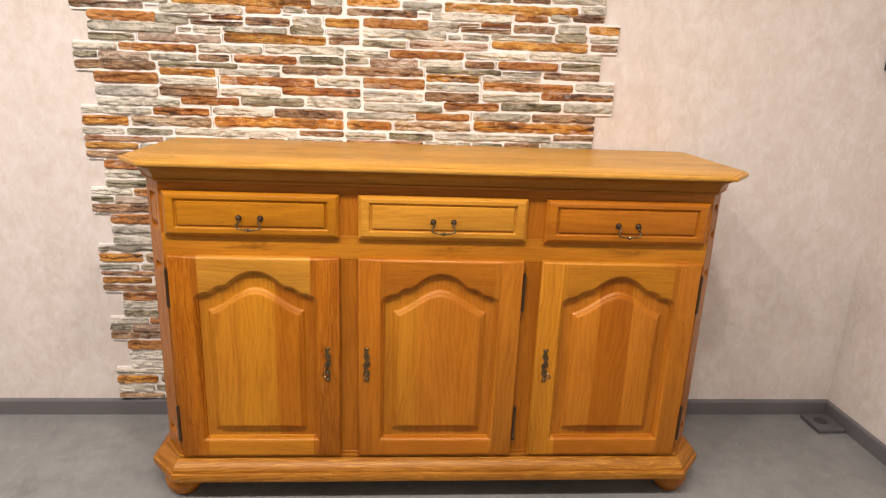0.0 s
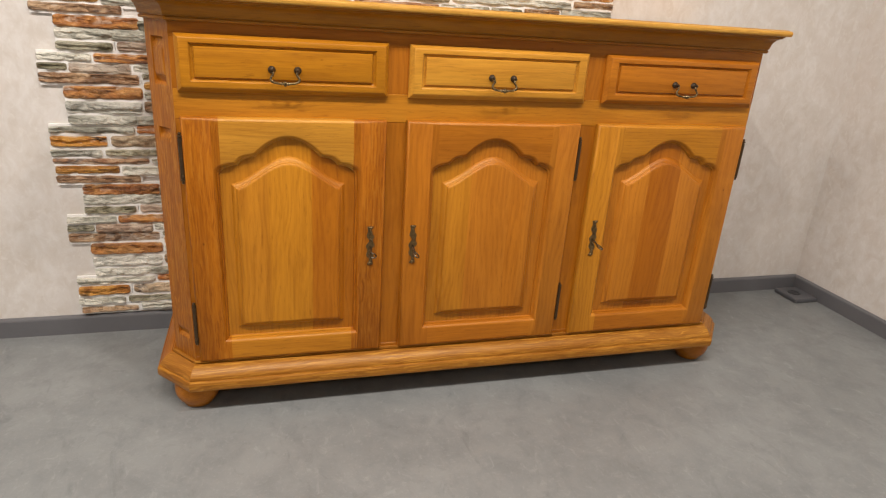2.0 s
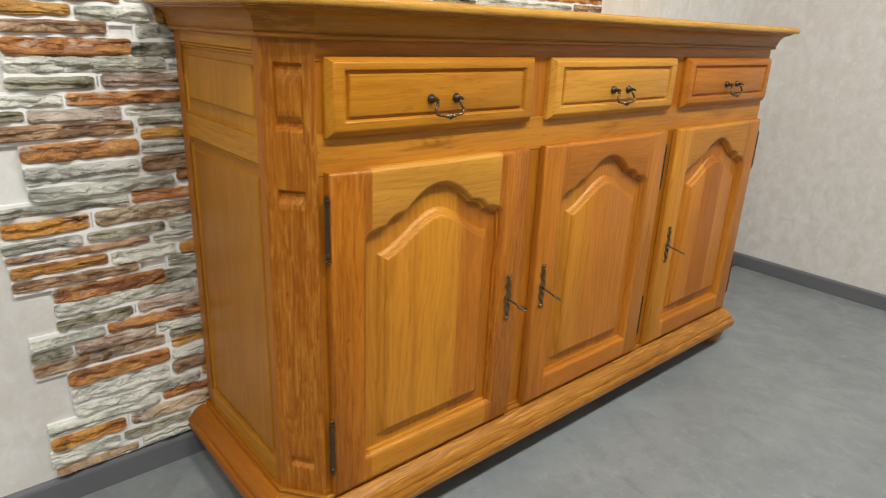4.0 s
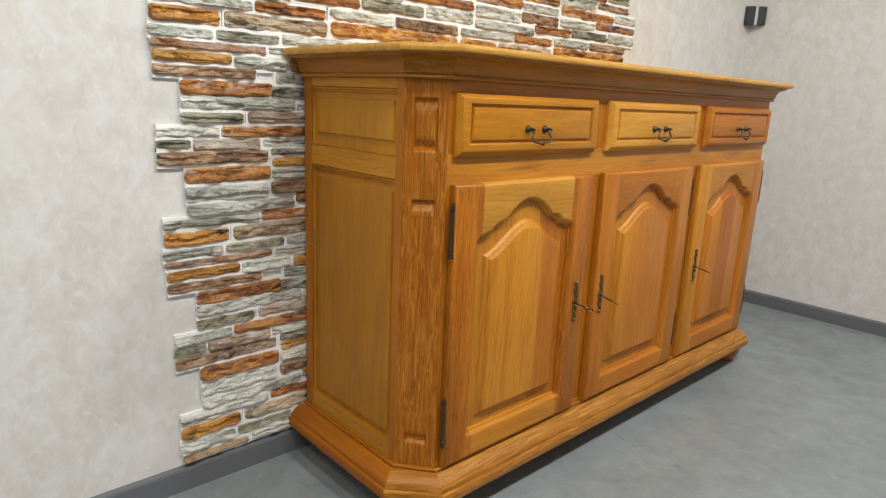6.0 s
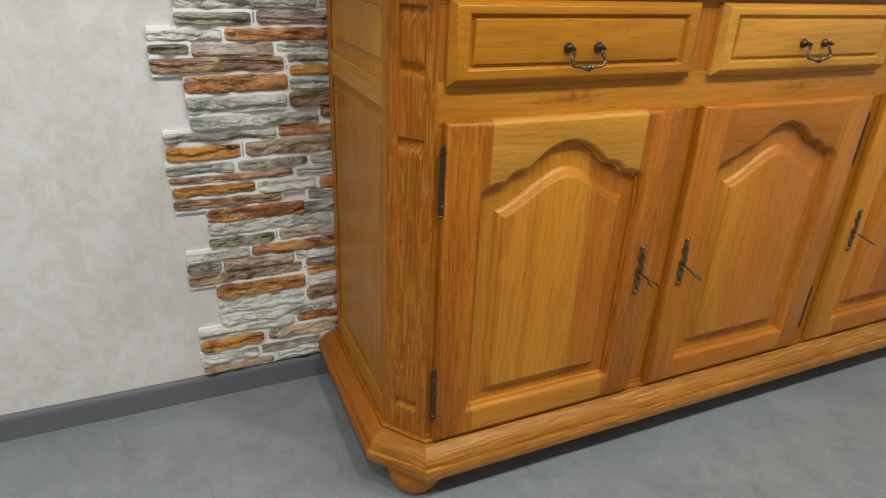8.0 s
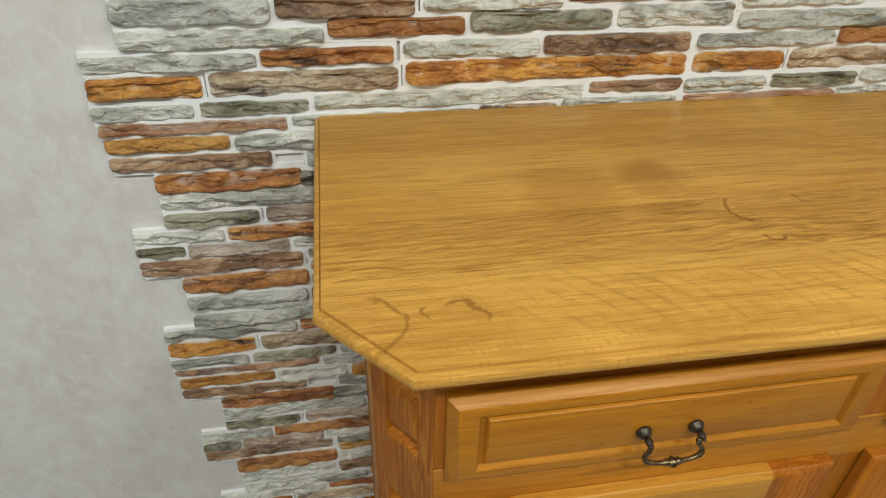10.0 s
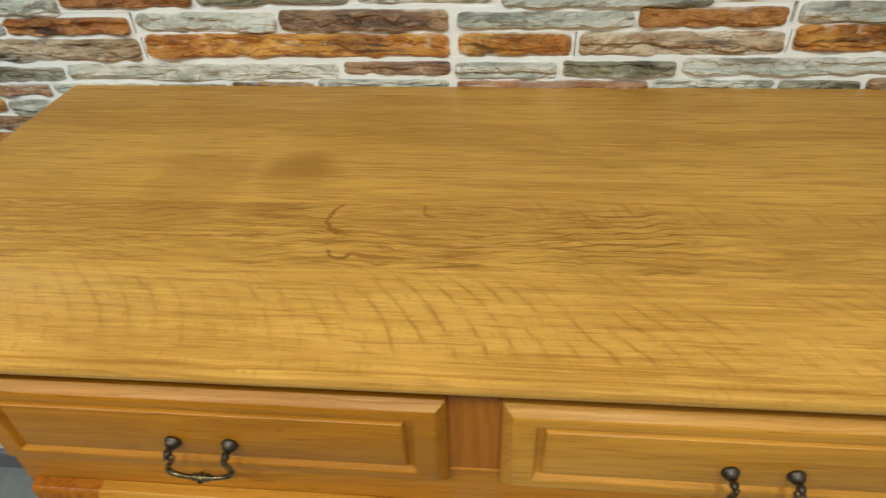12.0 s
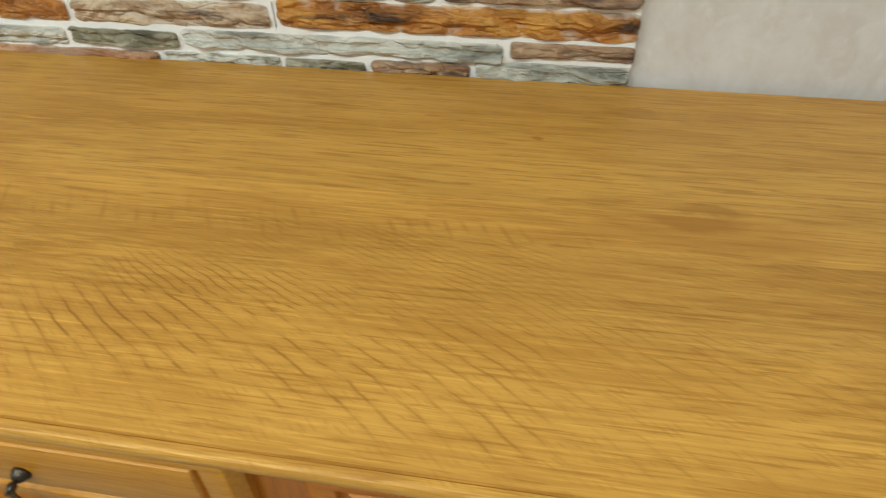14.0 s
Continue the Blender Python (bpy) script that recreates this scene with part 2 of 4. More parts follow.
def oak(name, along, figure=0.25, vein=0.0, paleness=0.0, streak=1.0, pore=0.35, top=False, spin=0.0):
    """Honey oak; along: the axis of the grain; vein: dark wavy growth lines, paleness: the worn pale ones between. The piece's own tone is its object colour."""
    n = Nodes(name)
    axis = "xyz".index(along)

    def squeezed(by):
        scale = [1.0, 1.0, 1.0]
        scale[axis] = by
        return n.coords(scale, shuffle=1.0, spin=spin)

    tone = n.add("ShaderNodeObjectInfo").outputs["Color"]
    dark = n.mix(1.0, tone, (0.62, 0.52, 0.40, 1), "MULTIPLY")
    deep = n.mix(1.0, tone, (0.36, 0.26, 0.17, 1), "MULTIPLY")
    light = n.mix(1.0, tone, (1.16, 1.20, 1.32, 1), "MULTIPLY")
    wander = n.noise(squeezed(0.30), 7, 3, 0.55)
    push = [0.060 if vein else 0.034] * 3
    push[axis] = 0.0
    bent = n.scaled(wander, push)

    def grain(by):
        return n.vector("ADD", squeezed(by), bent)

    # slow clouds, bands and hair-fine fibres
    broad = n.noise(squeezed(0.25), 5, 3, 0.5, 0.5)
    band = n.noise(grain(0.05), 40, 3, 0.55, 0.3)
    fibre = n.noise(grain(0.014), 340, 3, 0.6, 0.2)
    col = n.mix(n.span(broad, 0.36, 0.66), n.mix(0.36, tone, dark), n.mix(0.35, tone, light))
    col = n.mix(n.span(band, 0.50, 0.74, 0, 0.26 * streak), col, dark)
    col = n.mix(n.span(band, 0.26, 0.48, 0.28 * streak, 0), col, light)
    col = n.mix(n.span(fibre, 0.47, 0.66, 0, 0.42 * streak), col, dark)
    col = n.mix(n.span(fibre, 0.32, 0.48, 0.34 * streak, 0), col, light)
    # growth rings: lines across the board, bent by slow noise into flames
    xyz = n.add("ShaderNodeSeparateXYZ")
    n.put(squeezed(1.0), xyz.inputs[0])
    others = [xyz.outputs[k] for k in range(3) if k != axis]
    across = n.maths("ADD", others[0], n.maths("MULTIPLY", others[1], 2.2 if along == "z" else 1.0))
    sway = n.noise(squeezed(0.26), 8.0, 2, 0.5)
    ripple = n.noise(squeezed(0.34), 30, 3, 0.6)
    phase = n.maths("ADD", n.maths("MULTIPLY", across, 2 * math.pi / 0.0135), n.maths("ADD", n.maths("MULTIPLY", sway, 52), n.maths("MULTIPLY", ripple, 8)))
    rings = n.maths("SINE", phase, 0.0)
    torn = n.noise(grain(0.06), 150, 3, 0.6)
    if vein:
        # short wavy veins that part and join
        worn = n.noise(squeezed(0.4), 9, 3, 0.6)
        strand = n.noise(n.vector("ADD", grain(0.04), n.scaled(ripple, [0.0 if k == axis else 0.012 for k in range(3)])), 250, 3, 0.55, 0.4)
        col = n.mix(n.span(strand, 0.49, 0.40, 0, vein), col, n.mix(0.35, dark, deep))
        col = n.mix(n.maths("MULTIPLY", n.span(strand, 0.53, 0.62), n.span(worn, 0.32, 0.56, 0.35 * paleness, paleness)), col, (0.57, 0.27, 0.040, 1))
        col = n.mix(n.span(rings, 0.2, 0.9, 0, 0.22), col, dark)
    else:
        col = n.mix(n.maths("MULTIPLY", n.span(rings, 0.1, 0.95), n.span(torn, 0.36, 0.60, 0.3 * figure, figure)), col, dark)
        col = n.mix(n.span(rings, -0.55, -1.0, 0, 0.5 * figure), col, light)
    flame = n.noise(n.vector("ADD", squeezed(0.16), n.scaled(sway, push)), 17, 3, 0.5, 1.2)
    col = n.mix(n.span(flame, 0.53, 0.60, 0, 0.30), col, light)
    col = n.mix(n.span(flame, 0.36, 0.45, 0.26, 0), col, dark)
    pores = n.noise(squeezed(0.05), 560, 2, 0.55)
    col = n.mix(n.maths("MULTIPLY", n.span(pores, 0.60, 0.68), n.span(rings, -0.2, 0.8, 0.35 * pore, pore)), col, deep)
    grime = n.noise(n.coords((1, 1, 1), shuffle=2.3), 6, 5, 0.66, 0.5)
    col = n.mix(n.span(grime, 0.54, 0.74, 0, 0.28), col, n.mix(1.0, tone, (0.76, 0.70, 0.66, 1), "MULTIPLY"))
    height = n.maths("ADD", n.maths("MULTIPLY", fibre, 0.7), n.maths("MULTIPLY", pores, -0.5))
    if vein:
        height = n.maths("ADD", height, n.maths("MULTIPLY", strand, 1.2))
    if top:
        col = top_figure(n, top, col, tone, dark, deep)
    else:
        # pin knots
        cell = n.add("ShaderNodeTexVoronoi")
        n.put(squeezed(0.6), cell.inputs["Vector"])
        cell.inputs["Scale"].default_value = 14
        col = n.mix(n.span(cell.outputs["Distance"], 0.016, 0.045, 0.85, 0.0), col, deep)
    n.bump(height, 0.22, 0.0012)
    n.bsdf.inputs["Specular IOR Level"].default_value = 0.40
    n.bsdf.inputs["Specular Tint"].default_value = (1.0, 0.86, 0.62, 1)
    return n.done(col, n.span(fibre, 0.3, 0.7, 0.30, 0.44))


OAK_X = oak("oak_grain_across", "x", 0.22, streak=1.05, pore=0.5)
OAK_Z = oak("oak_grain_upright", "z", 0.36, streak=0.66, pore=0.45)
OAK_Y = oak("oak_grain_deep", "y", 0.22, streak=1.05, pore=0.5)
OAK_SMOOTH = oak("oak_end_panel_grain", "z", 0.16, streak=0.8, pore=0.2)
OAK_LINED = oak("oak_lined_grain", "z", vein=0.6, paleness=0.22, pore=0.4)
OAK_COARSE = oak("oak_coarse_grain", "z", vein=0.58, paleness=0.62, pore=0.4)
OAK_COARSE_X = oak("oak_coarse_grain_across", "x", vein=0.6, paleness=0.75, pore=0.4)
OAK_CORNERS = [oak("oak_cut_corner_grain", "x", vein=0.5, paleness=0.5, pore=0.4, spin=a) for a in (48.6, -48.6)]
OAK_TOPS = [oak("oak_tabletop_" + board, "x", 0.14, streak=1.1, pore=0.35, top=board) for board in ("front", "middle", "strip", "back")]

# tones of the single boards
PALE, LIGHT, MID, RUST, DARK = (0.56, 0.258, 0.030, 1), (0.47, 0.184, 0.014, 1), (0.425, 0.142, 0.010, 1), (0.375, 0.117, 0.005, 1), (0.27, 0.083, 0.005, 1)
HONEY = (0.46, 0.162, 0.014, 1)
RED = (0.385, 0.118, 0.006, 1)
TOP = (0.610, 0.330, 0.062, 1)


def bronze():
    n = Nodes("aged_bronze")
    spots = n.noise(n.coords((1, 1, 1)), 160, 4, 0.6)
    col = n.mix(n.span(spots, 0.35, 0.7), (0.06, 0.043, 0.022, 1), (0.36, 0.265, 0.135, 1))
    n.bump(spots, 0.3, 0.001)
    return n.done(col, n.span(spots, 0.3, 0.7, 0.45, 0.28), 0.9)


def steel():
    n = Nodes("worn_key_steel")
    spots = n.noise(n.coords((1, 1, 1)), 220, 3, 0.6)
    return n.done(n.mix(spots, (0.10, 0.08, 0.055, 1), (0.26, 0.22, 0.17, 1)), 0.32, 1.0)


def wallpaper():
    n = Nodes("cream_wallpaper")
    big = n.noise(n.coords((1, 1, 0.8)), 2.6, 4, 0.6, 0.3)
    mid = n.noise(n.coords((1, 1, 0.75)), 21, 5, 0.66, 0.5)
    dab = n.noise(n.coords((1, 1, 0.7), (12, 0, 0)), 48, 4, 0.6, 0.9)
    fine = n.noise(n.coords((1, 1, 1)), 340, 3, 0.6)
    col = n.mix(n.span(mid, 0.36, 0.66), (0.655, 0.605, 0.555, 1), (0.755, 0.725, 0.70, 1))
    col = n.mix(n.span(big, 0.46, 0.7, 0, 0.55), col, (0.70, 0.64, 0.595, 1))
    col = n.mix(n.span(dab, 0.54, 0.68, 0, 0.45), col, (0.81, 0.785, 0.755, 1))
    n.bump(n.maths("ADD", n.maths("MULTIPLY", dab, 0.7), fine), 0.14, 0.001)
    return n.done(col, 0.68)


def floor_vinyl():
    n = Nodes("grey_concrete_floor")
    at = n.coords((1, 1, 1))
    clouds = n.noise(at, 1.7, 6, 0.6, 0.6)
    mottle = n.noise(at, 9, 6, 0.68, 0.4)
    fine = n.noise(at, 120, 3, 0.6)
    scuff = n.noise(n.coords((1, 0.5, 1), (0, 0, 30)), 6.3, 5, 0.7, 1.4)
    col = n.mix(n.span(clouds, 0.3, 0.7), (0.188, 0.199, 0.202, 1), (0.262, 0.276, 0.278, 1))
    col = n.mix(n.span(mottle, 0.42, 0.68, 0, 0.62), col, (0.165, 0.174, 0.178, 1))
    col = n.mix(n.span(fine, 0.55, 0.75, 0, 0.25), col, (0.36, 0.36, 0.36, 1))
    col = n.mix(n.span(scuff, 0.60, 0.74, 0, 0.6), col, (0.13, 0.137, 0.14, 1))
    speck = n.noise(n.coords((1, 0.6, 1), (0, 0, -20)), 34, 5, 0.7, 0.8)
    col = n.mix(n.span(speck, 0.57, 0.70, 0, 0.4), col, (0.33, 0.345, 0.345, 1))
    col = n.mix(n.span(speck, 0.30, 0.42, 0.35, 0), col, (0.14, 0.148, 0.15, 1))
    n.bump(fine, 0.06, 0.001)
    return n.done(col, n.span(mottle, 0.3, 0.7, 0.36, 0.52))


def plain(name, colour, rough, grain=120, spread=0.08, metal=0.0):
    n = Nodes(name)
    spots = n.noise(n.coords((1, 1, 1)), grain, 4, 0.6)
    low = (*(c * (1 - spread) for c in colour), 1)
    high = (*(min(1, c * (1 + spread)) for c in colour), 1)
    n.bump(spots, 0.05, 0.001)
    return n.done(n.mix(spots, low, high), rough, metal)


def stone(name, low, mid, high, streak, amount):
    """Split slate: clouded layers along the stone, darker seams, pale chipped grain."""
    n = Nodes(name)
    a = n.noise(n.coords((0.42, 1, 1.0), (0, 8, 0), shuffle=1.0), 24, 5, 0.6, 0.6)
    b = n.noise(n.coords((0.22, 1, 1.2), (0, 14, 0), shuffle=1.7), 22, 4, 0.6, 0.9)
    c = n.noise(n.coords((0.7, 1, 1)), 170, 4, 0.65)
    d = n.noise(n.coords((0.5, 1, 1.1), (0, -20, 0), shuffle=2.9), 90, 4, 0.66, 0.8)
    col = n.mix(n.span(a, 0.36, 0.5), low, mid)
    col = n.mix(n.span(a, 0.5, 0.62), col, high)
    col = n.mix(n.span(b, 0.54, 0.62, 0, amount), col, streak)
    col = n.mix(n.span(d, 0.57, 0.66, 0, 0.5), col, n.mix(0.22, n.mix(1.0, high, (1.2, 1.15, 1.1, 1), "MULTIPLY"), (0.86, 0.80, 0.72, 1)))
    col = n.mix(n.span(d, 0.34, 0.42, 0.55, 0), col, n.mix(0.6, low, streak))
    col = n.mix(n.span(c, 0.56, 0.75, 0, 0.3), col, streak)
    e = n.noise(n.coords((0.55, 1, 1), (0, 26, 0), shuffle=4.1), 15, 3, 0.55, 0.8)
    col = n.mix(n.span(e, 0.54, 0.64, 0, 0.5), col, n.mix(0.45, low, streak))
    col = n.mix(n.span(e, 0.36, 0.48, 0.65, 0), col, n.mix(1.0, high, (1.08, 1.08, 1.08, 1), "MULTIPLY"))
    r = n.noise(n.coords((0.45, 1, 1), (0, 24, 0), shuffle=5.3), 24, 2, 0.5, 0.9)
    crease = n.maths("ABSOLUTE", n.maths("SUBTRACT", r, 0.5), 0.0)
    col = n.mix(n.span(crease, 0.002, 0.012, 0.4, 0), col, n.mix(0.7, low, streak))
    # grout smeared over the rims
    xyz = n.add("ShaderNodeSeparateXYZ")
    n.put(n.coords((1, 1, 1)), xyz.inputs[0])
    smear = n.maths("ADD", xyz.outputs["Y"], n.maths("MULTIPLY", n.noise(n.coords((1, 1, 1)), 60, 3, 0.6), 0.003))
    col = n.mix(n.span(smear, WALL_Y - SKIN - 0.0022, WALL_Y - SKIN + 0.0010, 0, 0.85), col, (0.82, 0.81, 0.78, 1))
    vary = n.add("ShaderNodeObjectInfo").outputs["Random"]
    tint = n.mix(vary, (0.84, 0.82, 0.76, 1), (1.14, 1.10, 1.02, 1))
    col = n.mix(1.0, col, tint, "MULTIPLY")
    relief = n.maths("ADD", n.maths("ADD", a, n.maths("MULTIPLY", c, 0.14)), n.maths("SUBTRACT", n.maths("MULTIPLY", d, 0.5), n.maths("MULTIPLY", b, 0.3)))
    relief = n.maths("ADD", relief, n.span(crease, 0.0, 0.05, -0.12, 0.0))
    n.bump(relief, 0.8, 0.016)
    return n.done(col, n.span(a, 0.3, 0.7, 0.55, 0.36))


STONES = {
    "G": ("pale grey", stone("stone_grey", (0.42, 0.43, 0.39, 1), (0.60, 0.61, 0.565, 1), (0.75, 0.755, 0.72, 1), (0.15, 0.15, 0.12, 1), 0.75)),
    "W": ("whitish grey", stone("stone_white", (0.44, 0.45, 0.43, 1), (0.60, 0.61, 0.59, 1), (0.74, 0.75, 0.73, 1), (0.20, 0.20, 0.18, 1), 0.65)),
    "L": ("olive", stone("stone_olive", (0.18, 0.165, 0.105, 1), (0.32, 0.305, 0.22, 1), (0.46, 0.445, 0.365, 1), (0.055, 0.048, 0.026, 1), 0.85)),
    "K": ("dark grey", stone("stone_dark", (0.15, 0.145, 0.11, 1), (0.30, 0.295, 0.24, 1), (0.54, 0.54, 0.50, 1), (0.04, 0.036, 0.025, 1), 0.9)),
    "O": ("rust orange", stone("stone_orange", (0.282, 0.102, 0.029, 1), (0.458, 0.192, 0.048, 1), (0.563, 0.289, 0.097, 1), (0.106, 0.04, 0.018, 1), 0.85)),
    "Y": ("ochre orange", stone("stone_ochre", (0.352, 0.148, 0.025, 1), (0.528, 0.249, 0.044, 1), (0.651, 0.369, 0.097, 1), (0.123, 0.05, 0.018, 1), 0.8)),
    "R": ("red rust", stone("stone_rust", (0.246, 0.066, 0.022, 1), (0.44, 0.156, 0.031, 1), (0.546, 0.255, 0.07, 1), (0.07, 0.029, 0.018, 1), 0.95)),
    "D": ("orange with black clefts", stone("stone_cleft", (0.317, 0.114, 0.018, 1), (0.484, 0.2, 0.032, 1), (0.598, 0.313, 0.066, 1), (0.028, 0.018, 0.012, 1), 1.0)),
    "M": ("mixed brown", stone("stone_mixed", (0.27, 0.17, 0.10, 1), (0.46, 0.33, 0.21, 1), (0.64, 0.53, 0.40, 1), (0.06, 0.042, 0.04, 1), 1.0)),
    "B": ("brown", stone("stone_brown", (0.194, 0.107, 0.057, 1), (0.326, 0.191, 0.106, 1), (0.458, 0.326, 0.211, 1), (0.075, 0.047, 0.04, 1), 0.85)),
    "S": ("pinkish brown", stone("stone_pink", (0.34, 0.235, 0.175, 1), (0.50, 0.385, 0.315, 1), (0.64, 0.56, 0.49, 1), (0.15, 0.09, 0.065, 1), 0.7)),
    "P": ("pink and orange", stone("stone_blush", (0.334, 0.138, 0.066, 1), (0.475, 0.258, 0.141, 1), (0.563, 0.386, 0.255, 1), (0.062, 0.042, 0.048, 1), 0.9)),
}

WALLPAPER, FLOOR, BRONZE, STEEL = wallpaper(), floor_vinyl(), bronze(), steel()
BRASS = plain("tarnished_brass", (0.19, 0.125, 0.055), 0.38, 210, 0.5, 0.85)
IRON = plain("blackened_iron", (0.052, 0.038, 0.025), 0.38, 160, 0.5, 0.55)
DARK_BRONZE = plain("blackened_bronze", (0.085, 0.052, 0.026), 0.33, 160, 0.6, 0.7)
SKIRTING = plain("grey_skirting_plastic", (0.135, 0.135, 0.145), 0.42, 60, 0.06)
GROUT = plain("white_grout", (0.90, 0.89, 0.87), 0.75, 90, 0.06)
WHITE = plain("white_ceiling_paint", (0.80, 0.80, 0.78), 0.8, 40, 0.03)
BLACK = plain("black_plastic", (0.035, 0.036, 0.04), 0.42, 90, 0.15)
GREY = plain("grey_plastic", (0.095, 0.097, 0.107), 0.45, 90, 0.1)
SILVER = plain("light_grey_plastic", (0.55, 0.56, 0.58), 0.35, 90, 0.05)
# shade of the gaps between the front pieces, put into the carcass colour
SHADOW_GAP = plain("cabinet_gap_shade", (0.05, 0.028, 0.012), 0.8, 60, 0.1)

glow = Nodes("lit_lamp_glass")
glow.bsdf.inputs["Emission Color"].default_value = (1.0, 0.94, 0.87, 1)
glow.bsdf.inputs["Emission Strength"].default_value = 6.0
LIT = glow.done((0.9, 0.9, 0.88, 1), 0.4)

# ---- mesh helpers ----


def part(name, bm, material, parent=None, label="", tone=None, smooth=False):
    """Links a bmesh as one mesh object under a thing or a part."""
    bmesh.ops.recalc_face_normals(bm, faces=bm.faces)
    me = bpy.data.meshes.new(name)
    bm.to_mesh(me)
    bm.free()
    me.materials.append(material)
    if smooth:
        me.shade_smooth()
        if smooth != True:
            me.set_sharp_from_angle(angle=radians(smooth))
    ob = new(name, me)
    if parent:
        ob.parent = parent
    if tone:
        ob.color = tone
    if label:
        tagged(ob, label)
    return ob


def holder(name, x, y, z):
    ob = new(name)
    ob.empty_display_size = 0.1
    ob.location = (x, y, z)
    return ob


def group_part(name, parent, label=""):
    """A part that is made of several pieces."""
    ob = new(name)
    ob.parent = parent
    if label:
        tagged(ob, label)
    return ob


def box(x0, x1, y0, y1, z0, z1, bevel=0.0, steps=2):
    bm = bmesh.new()
    bmesh.ops.create_cube(bm, size=1)
    bm.transform(Matrix.Translation(((x0 + x1) / 2, (y0 + y1) / 2, (z0 + z1) / 2)) @ Matrix.Diagonal((x1 - x0, y1 - y0, z1 - z0, 1)))
    if bevel:
        bmesh.ops.bevel(bm, geom=bm.edges[:], offset=bevel, segments=steps, profile=0.5, affect="EDGES")
    return bm


def rings_mesh(rings, cap_first=False, cap_last=False, closed=True, bm=None):
    """Joins rows of points, each as long as the next, into a skin."""
    bm = bm or bmesh.new()
    rows = [[bm.verts.new(p) for p in ring] for ring in rings]
    for a, b in zip(rows, rows[1:]):
        count = len(a)
        for i in range(count if closed else count - 1):
            j = (i + 1) % count
            bm.faces.new((a[i], a[j], b[j], b[i]))
    if cap_first:
        bm.faces.new(rows[0])
    if cap_last:
        bm.faces.new(rows[-1])
    return bm


def lathe(profile, sides=20, turn=None):
    rings = [[(r * math.cos(2 * math.pi * k / sides), r * math.sin(2 * math.pi * k / sides), z) for k in range(sides)] for r, z in profile]
    bm = rings_mesh(rings, True, True)
    if turn:
        bm.transform(turn)
    return bm


def tube(points, radii, sides=10, bm=None):
    points = [Vector(p) for p in points]
    rings = []
    side = None
    for i, p in enumerate(points):
        way = (points[min(i + 1, len(points) - 1)] - points[max(i - 1, 0)]).normalized()
        side = (side - way * side.dot(way)).normalized() if side else way.orthogonal().normalized()
        up = way.cross(side)
        r = radii[i] if isinstance(radii, (list, tuple)) else radii
        rings.append([p + r * (math.cos(a) * side + math.sin(a) * up) for a in (2 * math.pi * k / sides for k in range(sides))])
    return rings_mesh(rings, True, True, bm=bm)


def nested(rects, place):
    """Nested rectangles (u0, u1, v0, v1, depth) as one relief with a closed middle; place(u, v, depth) gives the point."""
    rings = [[place(u0, v0, d), place(u1, v0, d), place(u1, v1, d), place(u0, v1, d)] for u0, u1, v0, v1, d in rects]
    return rings_mesh(rings, False, True)


# ---- the room ----


def setting(ob, label, category):
    return tagged(ob, label, category, kind="structure")


setting(part("floor", box(LEFT_X - 0.2, SIDE_X + 0.2, REAR_Y - 0.2, WALL_Y + 0.2, -0.12, 0.0), FLOOR), "grey mottled concrete-look vinyl floor, lightly scuffed", "floor")
setting(part("ceiling", box(LEFT_X - 0.2, SIDE_X + 0.2, REAR_Y - 0.2, WALL_Y + 0.2, CEIL, CEIL + 0.12), WHITE), "plain white painted ceiling", "ceiling")
setting(part("wall_north", box(LEFT_X - 0.2, SIDE_X + 0.2, WALL_Y, WALL_Y + 0.2, 0, CEIL), WALLPAPER), "cream wallpaper with soft pinkish mottling behind the sideboard", "wall")
setting(part("wall_east", box(SIDE_X, SIDE_X + 0.2, REAR_Y, WALL_Y, 0, CEIL), WALLPAPER), "cream mottled wallpaper on the side wall", "wall")
setting(part("wall_west", box(LEFT_X - 0.2, LEFT_X, REAR_Y, WALL_Y, 0, CEIL), WALLPAPER), "cream mottled wallpaper", "wall")
setting(part("wall_south", box(LEFT_X - 0.2, SIDE_X + 0.2, REAR_Y - 0.2, REAR_Y, 0, CEIL), WALLPAPER), "cream mottled wallpaper", "wall")


def skirting(name, x0, y0, x1, y1, nx, ny):
    """Plastic skirting with a rounded top lip; (nx, ny) points into the room."""
    profile = [(0, 0), (0.0145, 0), (0.014, 0.054), (0.012, 0.059), (0.006, 0.0625), (0, 0.063)]
    rings = [[(x + nx * d, y + ny * d, z) for d, z in profile] for x, y in ((x0, y0), (x1, y1))]
    return setting(part(name, rings_mesh(rings, True, True), SKIRTING), "grey plastic skirting board along the floor", "baseboard")


skirting("baseboard", LEFT_X, WALL_Y, SIDE_X, WALL_Y, 0, -1)
skirting("baseboard", SIDE_X, REAR_Y, SIDE_X, WALL_Y - 0.016, -1, 0)

# fittings modelled for the inferred lamps and the added fill lamps alike
for x, y, power, size in LAMPS:
    lamp = holder("unseen_ceiling_lamp", x, y, CEIL)
    tagged(lamp, "round white recessed ceiling lamp out of view, switched on, most added as fill", "lamp", "ceiling lamps")
    part("rim", lathe([(size / 2 + 0.03, 0), (size / 2 + 0.03, -0.012), (size / 2 + 0.01, -0.02), (size / 2, -0.012), (size / 2, -0.001)], 32), WHITE, lamp)
    part("diffuser", lathe([(size / 2 - 0.002, -0.002), (size / 2 - 0.002, -0.012)], 32), LIT, lamp)

# ---- the sideboard ----
XC, YC = 0.140, 1.900
sideboard = holder("sideboard", XC, YC, 0)
tagged(sideboard, "rustic honey oak sideboard with arched doors, against the stone-clad wall", "sideboard")

